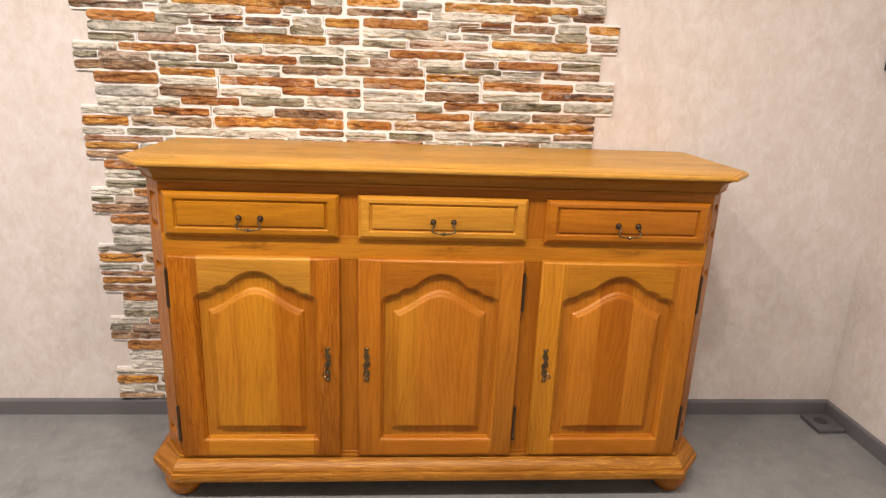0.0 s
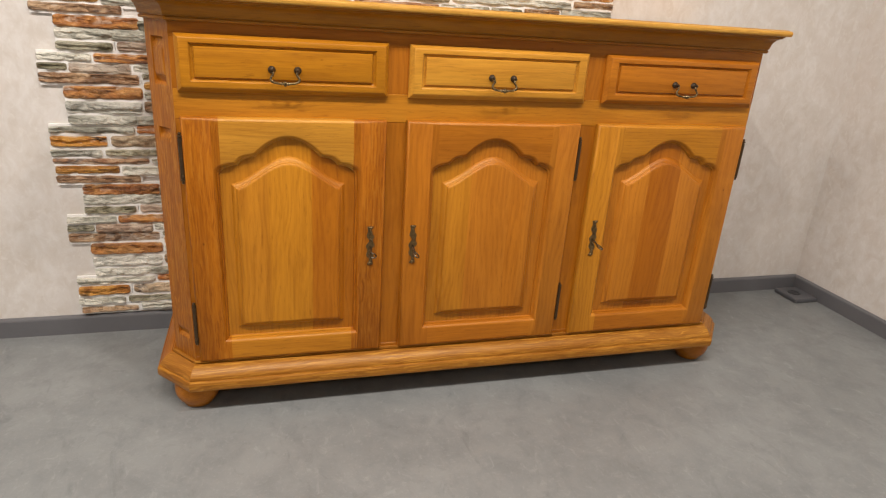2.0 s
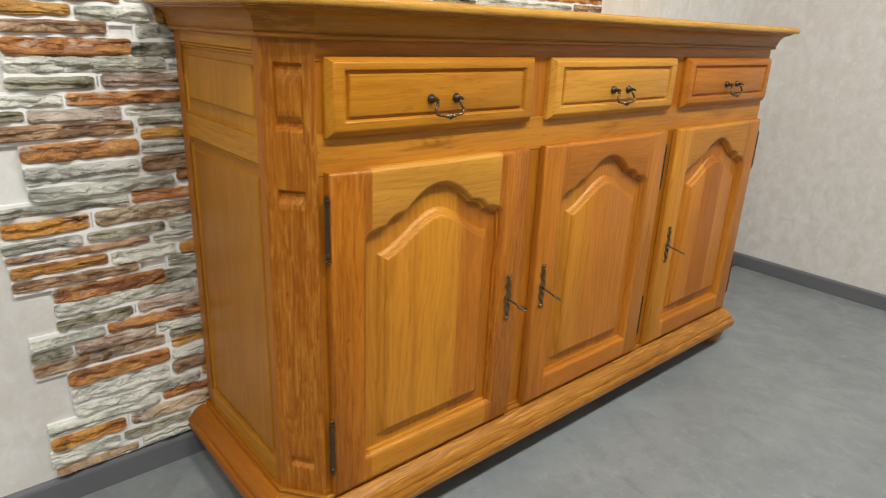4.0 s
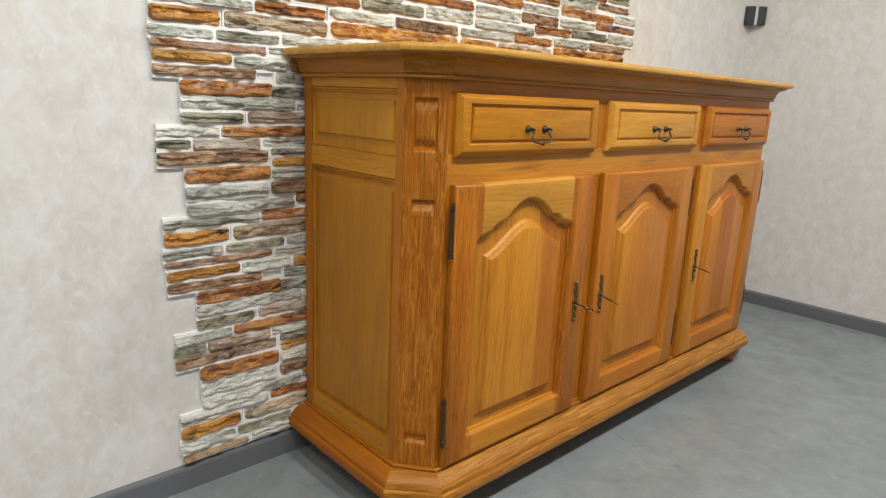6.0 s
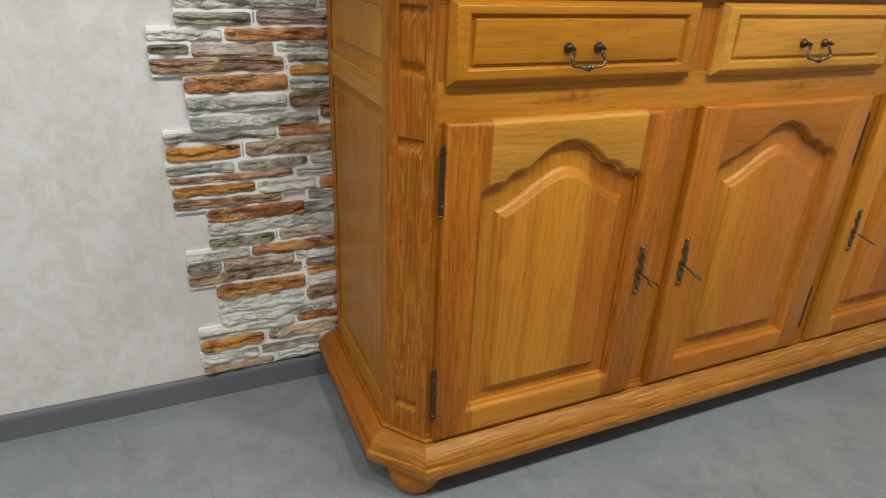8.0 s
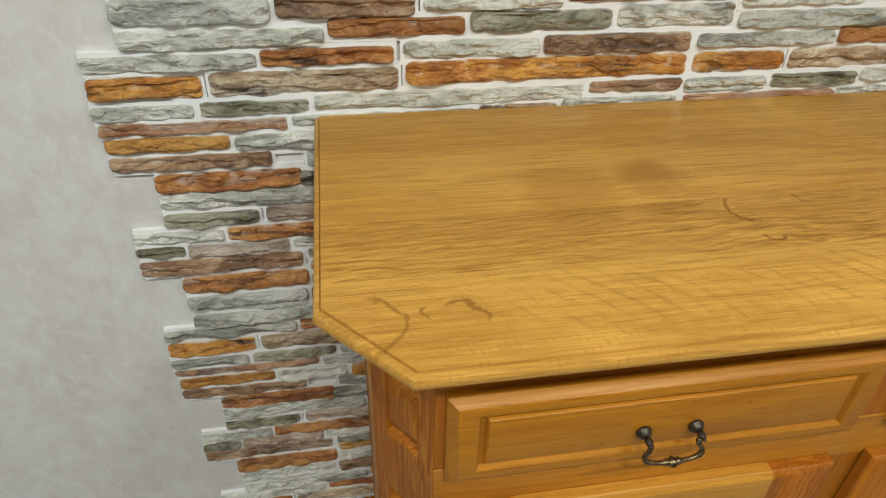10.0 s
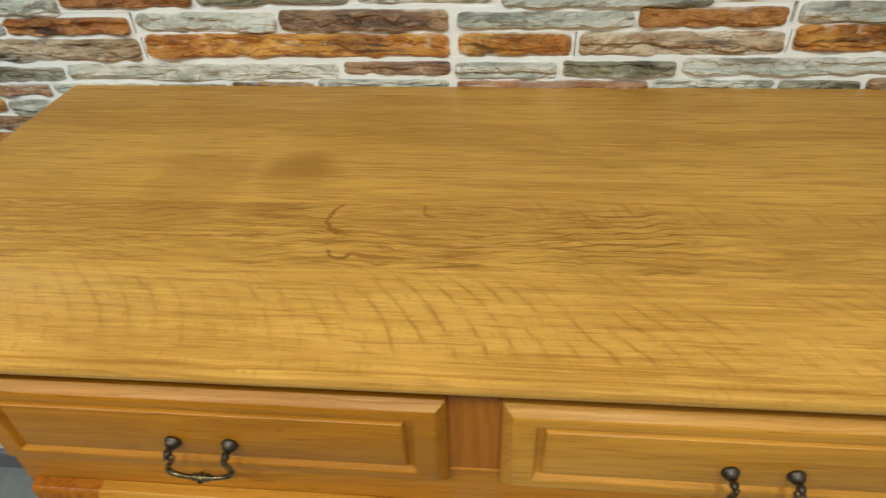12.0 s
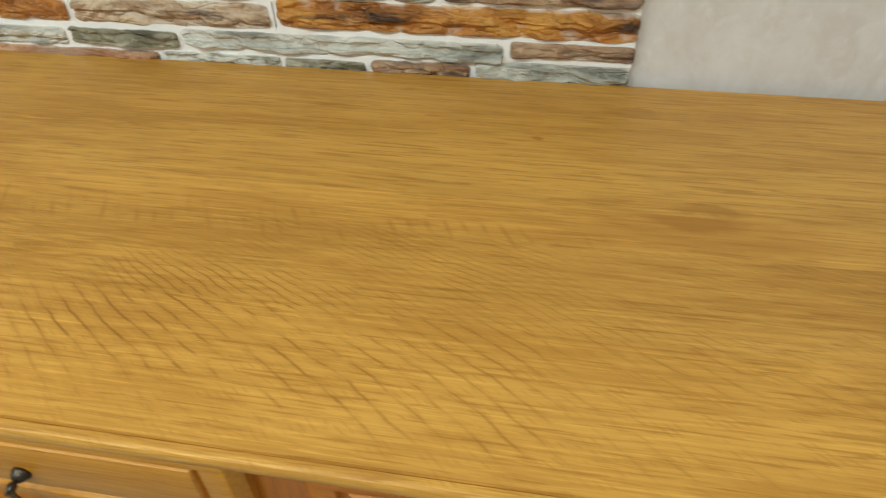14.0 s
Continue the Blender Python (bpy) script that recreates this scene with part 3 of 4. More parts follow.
HB, YF, YB = 0.850, -0.220, 0.245           # half width, front and back of the body
CX, CY = 0.058, 0.075                       # the cut corner
FACE = -0.240                               # front of doors and drawers
BODY = [(-HB, YB), (-HB, YF + CY), (-HB + CX, YF), (HB - CX, YF), (HB, YF + CY), (HB, YB)]
CROWN = [(-0.900, 0.258), (-0.900, -0.192), (-0.820, -0.284), (0.820, -0.284), (0.900, -0.192), (0.900, 0.258)]
FOOT = [(-0.899, 0.262), (-0.899, -0.170), (-0.808, -0.274), (0.808, -0.274), (0.899, -0.170), (0.899, 0.262)]


def between(a, b, k, z):
    return [(p[0] + (q[0] - p[0]) * k, p[1] + (q[1] - p[1]) * k, z) for p, q in zip(a, b)]


def inset(poly, d):
    """A ring shrunk towards the middle by about d, the back edge left as it is."""
    return [(x - math.copysign(d, x), y + (d if y < 0.1 else 0)) for x, y in poly]


# carcass behind the front pieces, coloured near black as the shade in their gaps
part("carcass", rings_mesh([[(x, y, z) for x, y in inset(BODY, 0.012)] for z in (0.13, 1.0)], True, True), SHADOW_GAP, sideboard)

# tabletop with a thumb-moulded edge
top_profile = [(0.70, 1.056), (0.90, 1.056), (0.955, 1.0568), (0.985, 1.0590), (1.0, 1.0630), (0.995, 1.0665), (0.975, 1.0690), (0.94, 1.0705), (0.874, 1.0712), (0.863, 1.0690), (0.852, 1.0690), (0.842, 1.0724), (0.82, 1.073)]
top_rings = [between(BODY, CROWN, k, z) for k, z in top_profile]
tabletop = group_part("tabletop", sideboard, "honey oak top with cut corners, dark flecks and faint stains")
for lo, hi, mat, k in ((-0.4, -0.150, OAK_TOPS[0], 1.05), (-0.150, -0.046, OAK_TOPS[1], 1.0), (-0.046, 0.007, OAK_TOPS[2], 1.08), (0.007, 0.4, OAK_TOPS[3], 1.0)):
    bm = rings_mesh(top_rings, True, True)
    for cut, way in ((lo, (0, -1, 0)), (hi, (0, 1, 0))):
        bmesh.ops.bisect_plane(bm, geom=bm.verts[:] + bm.edges[:] + bm.faces[:], plane_co=(0, cut, 0), plane_no=way, clear_outer=True)
    part("top_board", bm, mat, tabletop, tone=(TOP[0] * k, TOP[1] * k, TOP[2] * k, 1), smooth=28)

# cornice under the top
cornice_profile = [(0.0, 1.0075), (0.12, 1.008), (0.185, 1.0095), (0.205, 1.012), (0.195, 1.0145), (0.15, 1.016), (0.15, 1.0180), (0.21, 1.0187), (0.23, 1.0255), (0.27, 1.0330), (0.34, 1.0400), (0.45, 1.0455), (0.58, 1.0487), (0.66, 1.0495), (0.67, 1.0525), (0.74, 1.0533), (0.75, 1.0559)]


def moulding(name, profile, low, high, tones, mats):
    """A moulding in five lengths, mitred at the corners."""
    for i in range(5):
        rings = []
        for k, z in profile:
            ring = between(low, high, k, z)
            rings.append([ring[i], ring[i + 1]])
        ring = between(low, high, -0.15, 0)
        rings.append([(*ring[i][:2], profile[-1][1]), (*ring[i + 1][:2], profile[-1][1])])
        rings.append([(*ring[i][:2], profile[0][1]), (*ring[i + 1][:2], profile[0][1])])
        rings.append(rings[0])
        bm = rings_mesh(rings, closed=False)
        bmesh.ops.remove_doubles(bm, verts=bm.verts, dist=1e-5)
        part(name, bm, mats[i], sideboard, tone=tones[i], smooth=28)


moulding("cornice", cornice_profile, BODY, CROWN, [(0.385, 0.146, 0.009, 1)] * 5, (OAK_Y, OAK_CORNERS[0], OAK_X, OAK_CORNERS[1], OAK_Y))
plinth_profile = [(0.0, 0.1465), (0.10, 0.1475), (0.145, 0.1465), (0.165, 0.1435), (0.145, 0.1385), (0.205, 0.1375), (0.235, 0.1395), (0.30, 0.1385), (0.50, 0.1325), (0.68, 0.1245), (0.81, 0.1160), (0.835, 0.1125), (0.835, 0.1075), (0.93, 0.1062), (0.98, 0.1030), (1.0, 0.098), (1.0, 0.086), (0.96, 0.080)]
moulding("plinth", plinth_profile, BODY, FOOT, [RUST, (0.36, 0.138, 0.013, 1), (0.375, 0.152, 0.018, 1), (0.36, 0.138, 0.013, 1), RUST], (OAK_Y, OAK_CORNERS[0], OAK_COARSE_X, OAK_CORNERS[1], OAK_Y))
part("base_board", rings_mesh([[(x, y, z) for x, y in inset(BODY, -0.01)] for z in (0.081, 0.10)], True, True), OAK_X, sideboard, tone=DARK)

# bun feet
for x in (-0.797, 0.797):
    for y in (-0.187, 0.195):
        bun = [(0.036, 0.081), (0.050, 0.080), (0.0565, 0.073), (0.0595, 0.062), (0.0600, 0.050), (0.0575, 0.034), (0.051, 0.020), (0.042, 0.010), (0.041, 0.007), (0.038, 0.001), (0.034, 0.0)]
        part("bun_foot", lathe(bun, 24, Matrix.Translation((x, y, 0))), OAK_X, sideboard, tone=MID, smooth=True)

# front frame
PITCH = 0.538
HALF = 0.2425
DOOR_Z0, DOOR_Z1, DRAWER_Z0, DRAWER_Z1 = 0.149, 0.799, 0.855, 0.983
edge = HB - CX
part("top_rail", box(-edge, edge, YF, YF + 0.02, 0.975, 1.009, 0.001, 1), OAK_X, sideboard, tone=MID)
part("middle_rail", box(-edge, edge, YF, YF + 0.02, 0.792, 0.862, 0.001, 1), OAK_X, sideboard, tone=LIGHT)
part("bottom_rail", box(-edge, edge, YF, YF + 0.02, 0.140, 0.156, 0.001, 1), OAK_X, sideboard, tone=MID)
for x0, x1 in ((-edge, -PITCH - HALF + 0.006), (-PITCH + HALF - 0.006, -HALF + 0.006), (HALF - 0.006, PITCH - HALF + 0.006), (PITCH + HALF - 0.006, edge)):
    part("upright", box(x0, x1, YF + 0.001, YF + 0.02, 0.862, 0.975, 0.001, 1), OAK_Z, sideboard, tone=MID)
    part("upright", box(x0, x1, YF + 0.001, YF + 0.02, 0.156, 0.792, 0.001, 1), OAK_Z, sideboard, tone=(0.40, 0.134, 0.008, 1))


# cut-corner posts with two carved tablets
def post(side):
    a, b = Vector((side * HB, YF + CY)), Vector((side * (HB - CX), YF))
    width = (b - a).length
    along = (b - a) / width
    out = Vector((side * abs(along.y), -abs(along.x)))

    def place(u, v, d):
        p = a + along * u - out * d
        return (p.x, p.y, v)

    bm = bmesh.new()

    def quad(u0, u1, v0, v1):
        bm.faces.new([bm.verts.new(place(u, v, 0)) for u, v in ((u0, v0), (u1, v0), (u1, v1), (u0, v1))])

    lo, hi = 0.022, width - 0.022
    bands = [(0.14, 0.200), (0.765, 0.862), (0.972, 1.009)]
    for v0, v1 in bands:
        quad(0, width, v0, v1)
    for v0, v1 in ((0.200, 0.765), (0.862, 0.972)):
        quad(0, lo, v0, v1)
        quad(hi, width, v0, v1)
        low_end = [(0.0, 0.0), (0.003, 0.0010), (0.006, 0.0040), (0.009, 0.0076), (0.013, 0.0080), (0.019, 0.0052), (0.026, 0.0014), (0.034, 0.0)]
        top_end = [(0.034, 0.0), (0.026, 0.0014), (0.019, 0.0046), (0.012, 0.0080), (0.007, 0.0080), (0.004, 0.0056), (0.0015, 0.0016), (0.0, 0.0)]
        rows = [(v0 + k, d) for k, d in low_end] + [(v1 - k, d) for k, d in top_end]
        for (va, da), (vb, db) in zip(rows, rows[1:]):
            edge_a, edge_b = [0.0038 if v1 - v0 < 0.2 and v0 + 0.002 < v < v1 - 0.002 else 0.0 for v in (va, vb)]
            shape = [(lo, 0.0, 0.0), (lo + 0.0025, max(da, edge_a), max(db, edge_b)), (lo + 0.007, da, db), (hi - 0.007, da, db), (hi - 0.0025, max(da, edge_a), max(db, edge_b)), (hi, 0.0, 0.0)]
            for (ua, a0, a1), (ub, b0, b1) in zip(shape, shape[1:]):
                bm.faces.new([bm.verts.new(place(*p)) for p in ((ua, va, a0), (ub, va, b0), (ub, vb, b1), (ua, vb, a1))])
    # returns behind the two edges
    for u in (0, width):
        bm.faces.new([bm.verts.new(p) for p in (place(u, 0.14, 0), place(u, 1.009, 0), place(u, 1.009, 0.02), place(u, 0.14, 0.02))])
    bmesh.ops.remove_doubles(bm, verts=bm.verts, dist=1e-5)
    part("corner_post", bm, OAK_COARSE, sideboard, "cut-corner post with coarse grain and carved tablets", RUST)


post(-1)
post(1)


# ends: frame and two raised panels
def end(side):
    x = side * HB

    def place(u, v, d):
        return (x - side * d, u, v)

    y0, y1 = YF + CY, YB

    def bar(name, u0, u1, v0, v1, mat, tone):
        lo, hi = sorted((x, x - side * 0.02))
        part(name, box(lo, hi, u0, u1, v0, v1, 0.0012, 1), mat, sideboard, tone=tone)

    front, back = y0 + 0.022, y1 - 0.034
    bar("end_stile", y0, front, 0.14, 1.009, OAK_Z, MID)
    bar("end_stile", back, y1, 0.14, 1.009, OAK_Z, MID)
    for v0, v1 in ((0.987, 1.009), (0.801, 0.848), (0.14, 0.192)):
        bar("end_rail", front, back, v0, v1, OAK_Y, (0.52, 0.226, 0.016, 1))
    for v0, v1, low, high, tone in ((0.848, 0.987, 0.032, 0.024, (0.52, 0.232, 0.018, 1)), (0.192, 0.801, 0.020, 0.026, (0.46, 0.188, 0.012, 1))):
        # a double bead under the upper rail, a sloping margin, a crisp raised field
        rects = [(front, back, v0, v1, 0.001), (front, back, v0 + 0.0005, v1 - 0.0010, 0.0032), (front, back, v0 + 0.001, v1 - 0.0025, 0.0012), (front, back, v0 + 0.0013, v1 - 0.0048, 0.0014), (front, back, v0 + 0.0016, v1 - 0.0058, 0.0042),
                 (front, back, v0 + 0.0019, v1 - 0.0070, 0.0024), (front, back, v0 + 0.0022, v1 - 0.0095, 0.0030), (front + 0.001, back - 0.002, v0 + 0.003, v1 - 0.0105, 0.0080),
                 (front + 0.011, back - 0.030, v0 + low, v1 - high, 0.0062), (front + 0.0115, back - 0.0305, v0 + low + 0.0005, v1 - high - 0.0005, 0.0020), (front + 0.0125, back - 0.0315, v0 + low + 0.0015, v1 - high - 0.0015, 0.0010)]
        middle = (front + back) / 2 + 0.02
        for u0, u1, shade in ((front, middle, tone), (middle, back, (tone[0] * 0.95, tone[1] * 0.93, tone[2] * 0.90, 1))):
            bm = nested(rects, place)
            for cut, way in ((u0, (0, -1, 0)), (u1, (0, 1, 0))):
                bmesh.ops.bisect_plane(bm, geom=bm.verts[:] + bm.edges[:] + bm.faces[:], plane_co=(0, cut, 0), plane_no=way, clear_outer=True)
            part("end_panel", bm, OAK_SMOOTH, sideboard, tone=shade)


end(-1)
end(1)


# drawer pulls, keyhole plates, keys and hinges
def pull(parent, x, z):
    for s in (-1, 1):
        rose = [(0.0084, 0.0), (0.0088, 0.0015), (0.0082, 0.0032), (0.0072, 0.0042), (0.0066, 0.0062), (0.0050, 0.0078), (0.0036, 0.0092), (0.0001, 0.0094)]
        knob = part("rosette", lathe(rose, 14, pose(x + s * 0.0295, FACE + 0.0005, z, 90, 0, 0)), IRON, parent, "dark bronze rosette of the drawer pull", smooth=True)
        tip = [(0.0034, 0.0088), (0.0030, 0.0110), (0.0042, 0.0122), (0.0044, 0.0145), (0.0034, 0.0172), (0.0020, 0.0192), (0.0022, 0.0206), (0.0010, 0.0226), (0.0001, 0.0232)]
        part("spindle", lathe(tip, 12, pose(x + s * 0.0295, FACE + 0.0005, z, 90, 0, 0)), IRON, knob, "turned bronze spindle", smooth=True)
    pts, radii = [], []
    # lyre-shaped bail: in from the spindles, out to the shoulders, flat below
    for px, drop, out, r in ((-0.0295, 0.001, 0.014, 0.0024), (-0.0268, 0.0055, 0.0155, 0.0026), (-0.0275, 0.0100, 0.0165, 0.0020), (-0.0312, 0.0148, 0.0175, 0.0019), (-0.0330, 0.0205, 0.0185, 0.0021),
                             (-0.0305, 0.0258, 0.0195, 0.0024), (-0.0240, 0.0290, 0.0200, 0.0020), (-0.0165, 0.0303, 0.0205, 0.0018), (-0.0098, 0.0308, 0.0205, 0.0020), (-0.0080, 0.0309, 0.0205, 0.0033), (-0.0058, 0.0310, 0.0205, 0.0033),
                             (-0.0045, 0.0310, 0.0205, 0.0020), (-0.0022, 0.0311, 0.0207, 0.0043), (0.0, 0.0312, 0.0207, 0.0049)):
        pts.append((px, drop, out))
        radii.append(r * 1.35)
    pts, radii = pts + [(-p[0], p[1], p[2]) for p in reversed(pts[:-1])], radii + radii[-2::-1]
    part("bail", tube([(x + p[0], FACE - p[2], z - 0.001 - p[1] * 0.9) for p in pts], radii, 9), BRONZE, parent, "lyre-shaped bronze bail with a beaded middle", smooth=True)


def keyhole_plate(parent, x, z, turn, lean):
    """Pierced plate with a wavy edge, and the key in it."""
    rows = 40
    left, right = [], []
    for i in range(rows + 1):
        v = -0.054 + 0.108 * i / rows
        w = 0.0074 + 0.0026 * math.cos(v * 2 * math.pi / 0.027) + 0.0014 * math.exp(-(v / 0.010) ** 2) - 0.0022 * (abs(v) / 0.054) ** 4
        shift = 0.0022 * math.sin(v * 2 * math.pi / 0.054)
        left.append((x - w + shift, v + z))
        right.append((x + w + shift, v + z))
    rings = []
    for depth, grow in ((0.0, 1.0), (0.0016, 1.0), (0.0024, 0.78)):
        ring = []
        for (xl, v), (xr, _) in zip(left, right):
            m = (xl + xr) / 2
            ring.append((m + (xl - m) * grow, FACE - depth, v))
        for (xl, v), (xr, _) in reversed(list(zip(left, right))):
            m = (xl + xr) / 2
            ring.append((m + (xr - m) * grow, FACE - depth, v))
        rings.append(ring)
    bm = rings_mesh(rings)
    half = rows + 1
    bm.verts.ensure_lookup_table()
    base = 2 * 2 * half
    for i in range(rows):
        bm.faces.new([bm.verts[base + k] for k in (i, i + 1, 2 * half - 2 - i, 2 * half - 1 - i)])
    plate = part("keyhole_plate", bm, BRASS, parent, "wavy aged bronze keyhole plate")
    for s in (-1, 1):
        # twisted rope relief above and below the keyhole
        pts, radii = [], []
        for i in range(15):
            k = i / 14
            pts.append((x + 0.0036 * math.sin(k * 9.5 + s) * (1 - 0.45 * k), FACE - 0.0032 - 0.0012 * math.cos(k * 9.5 + s), z + s * (0.011 + 0.035 * k)))
            radii.append(0.0022 + 0.0007 * math.sin(k * 9.5))
        part("rope_relief", tube(pts, radii, 7), BRASS, plate, smooth=True)
        part("finial", lathe([(0.0016, 0.0), (0.0050, 0.0006), (0.0052, 0.0022), (0.0034, 0.0042), (0.0008, 0.0050)], 12, pose(x, FACE - 0.001, z + s * 0.0505, 90, 0, 0)), BRASS, plate, smooth=True)
    for dz in (-0.047, 0.047):
        part("pin", lathe([(0.002, 0.0), (0.002, 0.0015), (0.001, 0.0025)], 8, pose(x + 0.0002, FACE - 0.002, z + dz, 90, 0, 0)), BRONZE, parent)
    m = Matrix.Translation((x, FACE - 0.002, z - 0.004)) @ pose(0, 0, 0, lean, 0, 0)
    bm = tube([(0, 0, 0), (0, -0.006, 0), (0, -0.008, 0), (0, -0.010, 0), (0, -0.030, 0), (0, -0.033, 0)], [0.0026, 0.0026, 0.0036, 0.0024, 0.0023, 0.0028], 10)
    loop = []
    for i in range(25):
        a = 2 * math.pi * i / 24
        loop.append(Vector((0.0085 * math.sin(a), -0.0450 + 0.0125 * math.cos(a), 0)))
    tube([Matrix.Rotation(radians(turn), 3, "Y") @ p for p in loop], 0.0019, 8, bm=bm)
    bm.transform(m)
    part("key", bm, STEEL, parent, "worn steel key with a ring bow, left in the lock", smooth=True)


def hinge(parent, x, z):
    profile = []
    for s in (-1, 1):
        rim = [(0.0012, 0.0625), (0.0036, 0.0610), (0.0042, 0.0590), (0.0026, 0.0570), (0.0024, 0.0562), (0.0056, 0.0550), (0.0060, 0.0530), (0.0054, 0.0512), (0.0036, 0.0504), (0.0036, 0.0490), (0.0056, 0.0482), (0.0056, 0.0452), (0.0044, 0.0444),
               (0.0044, 0.0430), (0.0054, 0.0424), (0.0054, 0.0405), (0.0050, 0.0400), (0.0050, 0.0010), (0.0040, 0.0004)]
        profile += [(r, s * v) for r, v in (rim if s < 0 else reversed(rim))]
    part("hinge", lathe(profile, 14, Matrix.Translation((x, FACE + 0.006, z))), DARK_BRONZE, parent, "dark bronze barrel hinge with turned finials")


def drawer(x, tone):
    d = group_part("drawer", sideboard)
    x0, x1, z0, z1 = x - HALF, x + HALF, DRAWER_Z0, DRAWER_Z1
    rects = [(0, 0, 0, 0.021), (0, 0, 0, 0.0120), (0.0008, 0.0008, 0.0008, 0.0108), (0.0030, 0.0026, 0.0034, 0.0082), (0.0085, 0.0066, 0.0100, 0.0024), (0.0110, 0.0086, 0.0126, 0.0006), (0.0130, 0.0104, 0.0146, 0.0),
             (0.0300, 0.0185, 0.0250, 0.0), (0.0312, 0.0195, 0.0262, 0.0008), (0.0322, 0.0203, 0.0272, 0.0030), (0.0338, 0.0215, 0.0285, 0.0060), (0.0360, 0.0232, 0.0302, 0.0072), (0.0392, 0.0258, 0.0330, 0.0074),
             (0.0400, 0.0265, 0.0338, 0.0036), (0.0418, 0.0280, 0.0354, 0.0016), (0.0445, 0.0302, 0.0376, 0.0008)]
    rects = [(x0 + a, x1 - a, z0 + c, z1 - b, depth) for a, b, c, depth in rects]
    part("drawer_front", nested(rects, lambda u, v, q: (u, FACE + q, v)), OAK_X, d, "oak drawer front with a grooved raised field", tone, 30)
    pull(d, x - (0.004 if x < 0 else 0.0), 0.9125)


def smooth_step(k):
    k = max(0.0, min(1.0, k))
    return k * k * (3 - 2 * k)


def lobe(s, q):
    return (1 - math.sqrt(1 - q * s * s)) / (1 - math.sqrt(1 - q))


def outer_drop(u):
    """How far the arch of the frame lies under its crown, u metres from the middle: a dome and two lobes."""
    u = abs(u)
    if u < 0.085:
        return 6.2 * u * u
    if u < 0.129:
        return 0.0440 + 0.0215 * lobe((u - 0.085) / 0.044, 0.985)
    return 0.0648 + 0.0240 * lobe(min(1.0, (u - 0.129) / 0.049), 0.985)


def inner_drop(u):
    u = abs(u)
    return 0.058 * smooth_step(u / 0.140) + 0.010 * (u / 0.129) ** 2


def door(x, frame_tones, boards, hinge_side, key_turn, key_lean, key_x):
    """frame_tones: left stile, top rail, right stile, bottom rail; boards: (right edge, tone) of the glued panel."""
    d = group_part("door", sideboard)
    z0, z1, w, inner = DOOR_Z0, DOOR_Z1, HALF, 0.178
    lip = 0.008
    n_arch, n_side, n_base = 84, 6, 6

    def across(i):
        k = 1 - 2 * i / n_arch
        return 0.55 * k + 0.45 * math.sin(k * math.pi / 2)

    def ring(half, low, crown, drop):
        pts = [(-half + 2 * half * i / n_base, low) for i in range(n_base)]
        spring = crown - drop(half)
        pts += [(half, low + (spring - low) * i / n_side) for i in range(n_side)]
        pts += [(half * across(i), crown - drop(half * across(i))) for i in range(n_arch)]
        pts += [(-half, spring - (spring - low) * i / n_side) for i in range(n_side)]
        return pts

    outer = ring(inner, 0.203, 0.760, outer_drop)
    slope = ring(0.1385, 0.2425, 0.7045, inner_drop)
    field = ring(0.1190, 0.260, 0.683, inner_drop)
    lip_in = ring(inner - 0.0140, 0.2165, 0.747, lambda u: outer_drop(u * inner / (inner - 0.0140)))

    def mixed(k, depth):
        """0: the frame's edge; 0.42: its inner edge; 1: the foot of the raised panel's bevel; 2: the flat of the panel."""
        low, high, k = (outer, lip_in, k / 0.42) if k <= 0.42 else (lip_in, slope, (k - 0.42) / 0.58) if k <= 1 else (slope, field, k - 1)
        return [(x + a[0] + (b[0] - a[0]) * k, FACE + depth, a[1] + (b[1] - a[1]) * k) for a, b in zip(low, high)]

    cove = [mixed(0.0, 0.0), mixed(0.03, 0.0003), mixed(0.09, 0.0014), mixed(0.16, 0.0036), mixed(0.22, 0.0064), mixed(0.26, 0.0096), mixed(0.275, 0.0112), mixed(0.36, 0.0118), mixed(0.38, 0.0135), mixed(0.40, 0.0176), mixed(0.42, 0.0182), mixed(0.46, 0.0184)]
    total = len(outer)
    base, right, arch = range(0, n_base), range(n_base, n_base + n_side), range(n_base + n_side, n_base + n_side + n_arch)
    left = range(n_base + n_side + n_arch, total)

    def strip(bm, segment):
        rows = [[bm.verts.new(r[i % total]) for i in (*segment, segment[-1] + 1)] for r in cove]
        for a, b in zip(rows, rows[1:]):
            for i in range(len(a) - 1):
                bm.faces.new((a[i], a[i + 1], b[i + 1], b[i]))

    def poly(bm, pts):
        bm.faces.new([bm.verts.new((x + px, FACE + pd, pz)) for px, pd, pz in pts])

    frame_bm = bmesh.new()
    for sign, segment in ((-1, left), (1, right)):
        a, b, c = sign * inner, sign * (w - lip), sign * w
        poly(frame_bm, [(a, 0, z0 + lip), (b, 0, z0 + lip), (b, 0, z1 - lip), (a, 0, z1 - lip)])
        prev = (b, 0.0, lip)
        for px, pd, pl in ((sign * (w - 0.0032), 0.0020, 0.0032), (c, 0.0066, 0.0), (c, 0.019, 0.0)):
            poly(frame_bm, [(prev[0], prev[1], z0 + prev[2]), (px, pd, z0 + pl), (px, pd, z1 - pl), (prev[0], prev[1], z1 - prev[2])])
            poly(frame_bm, [(a, prev[1], z1 - prev[2]), (prev[0], prev[1], z1 - prev[2]), (px, pd, z1 - pl), (a, pd, z1 - pl)])
            poly(frame_bm, [(a, prev[1], z0 + prev[2]), (prev[0], prev[1], z0 + prev[2]), (px, pd, z0 + pl), (a, pd, z0 + pl)])
            prev = (px, pd, pl)
        strip(frame_bm, segment)
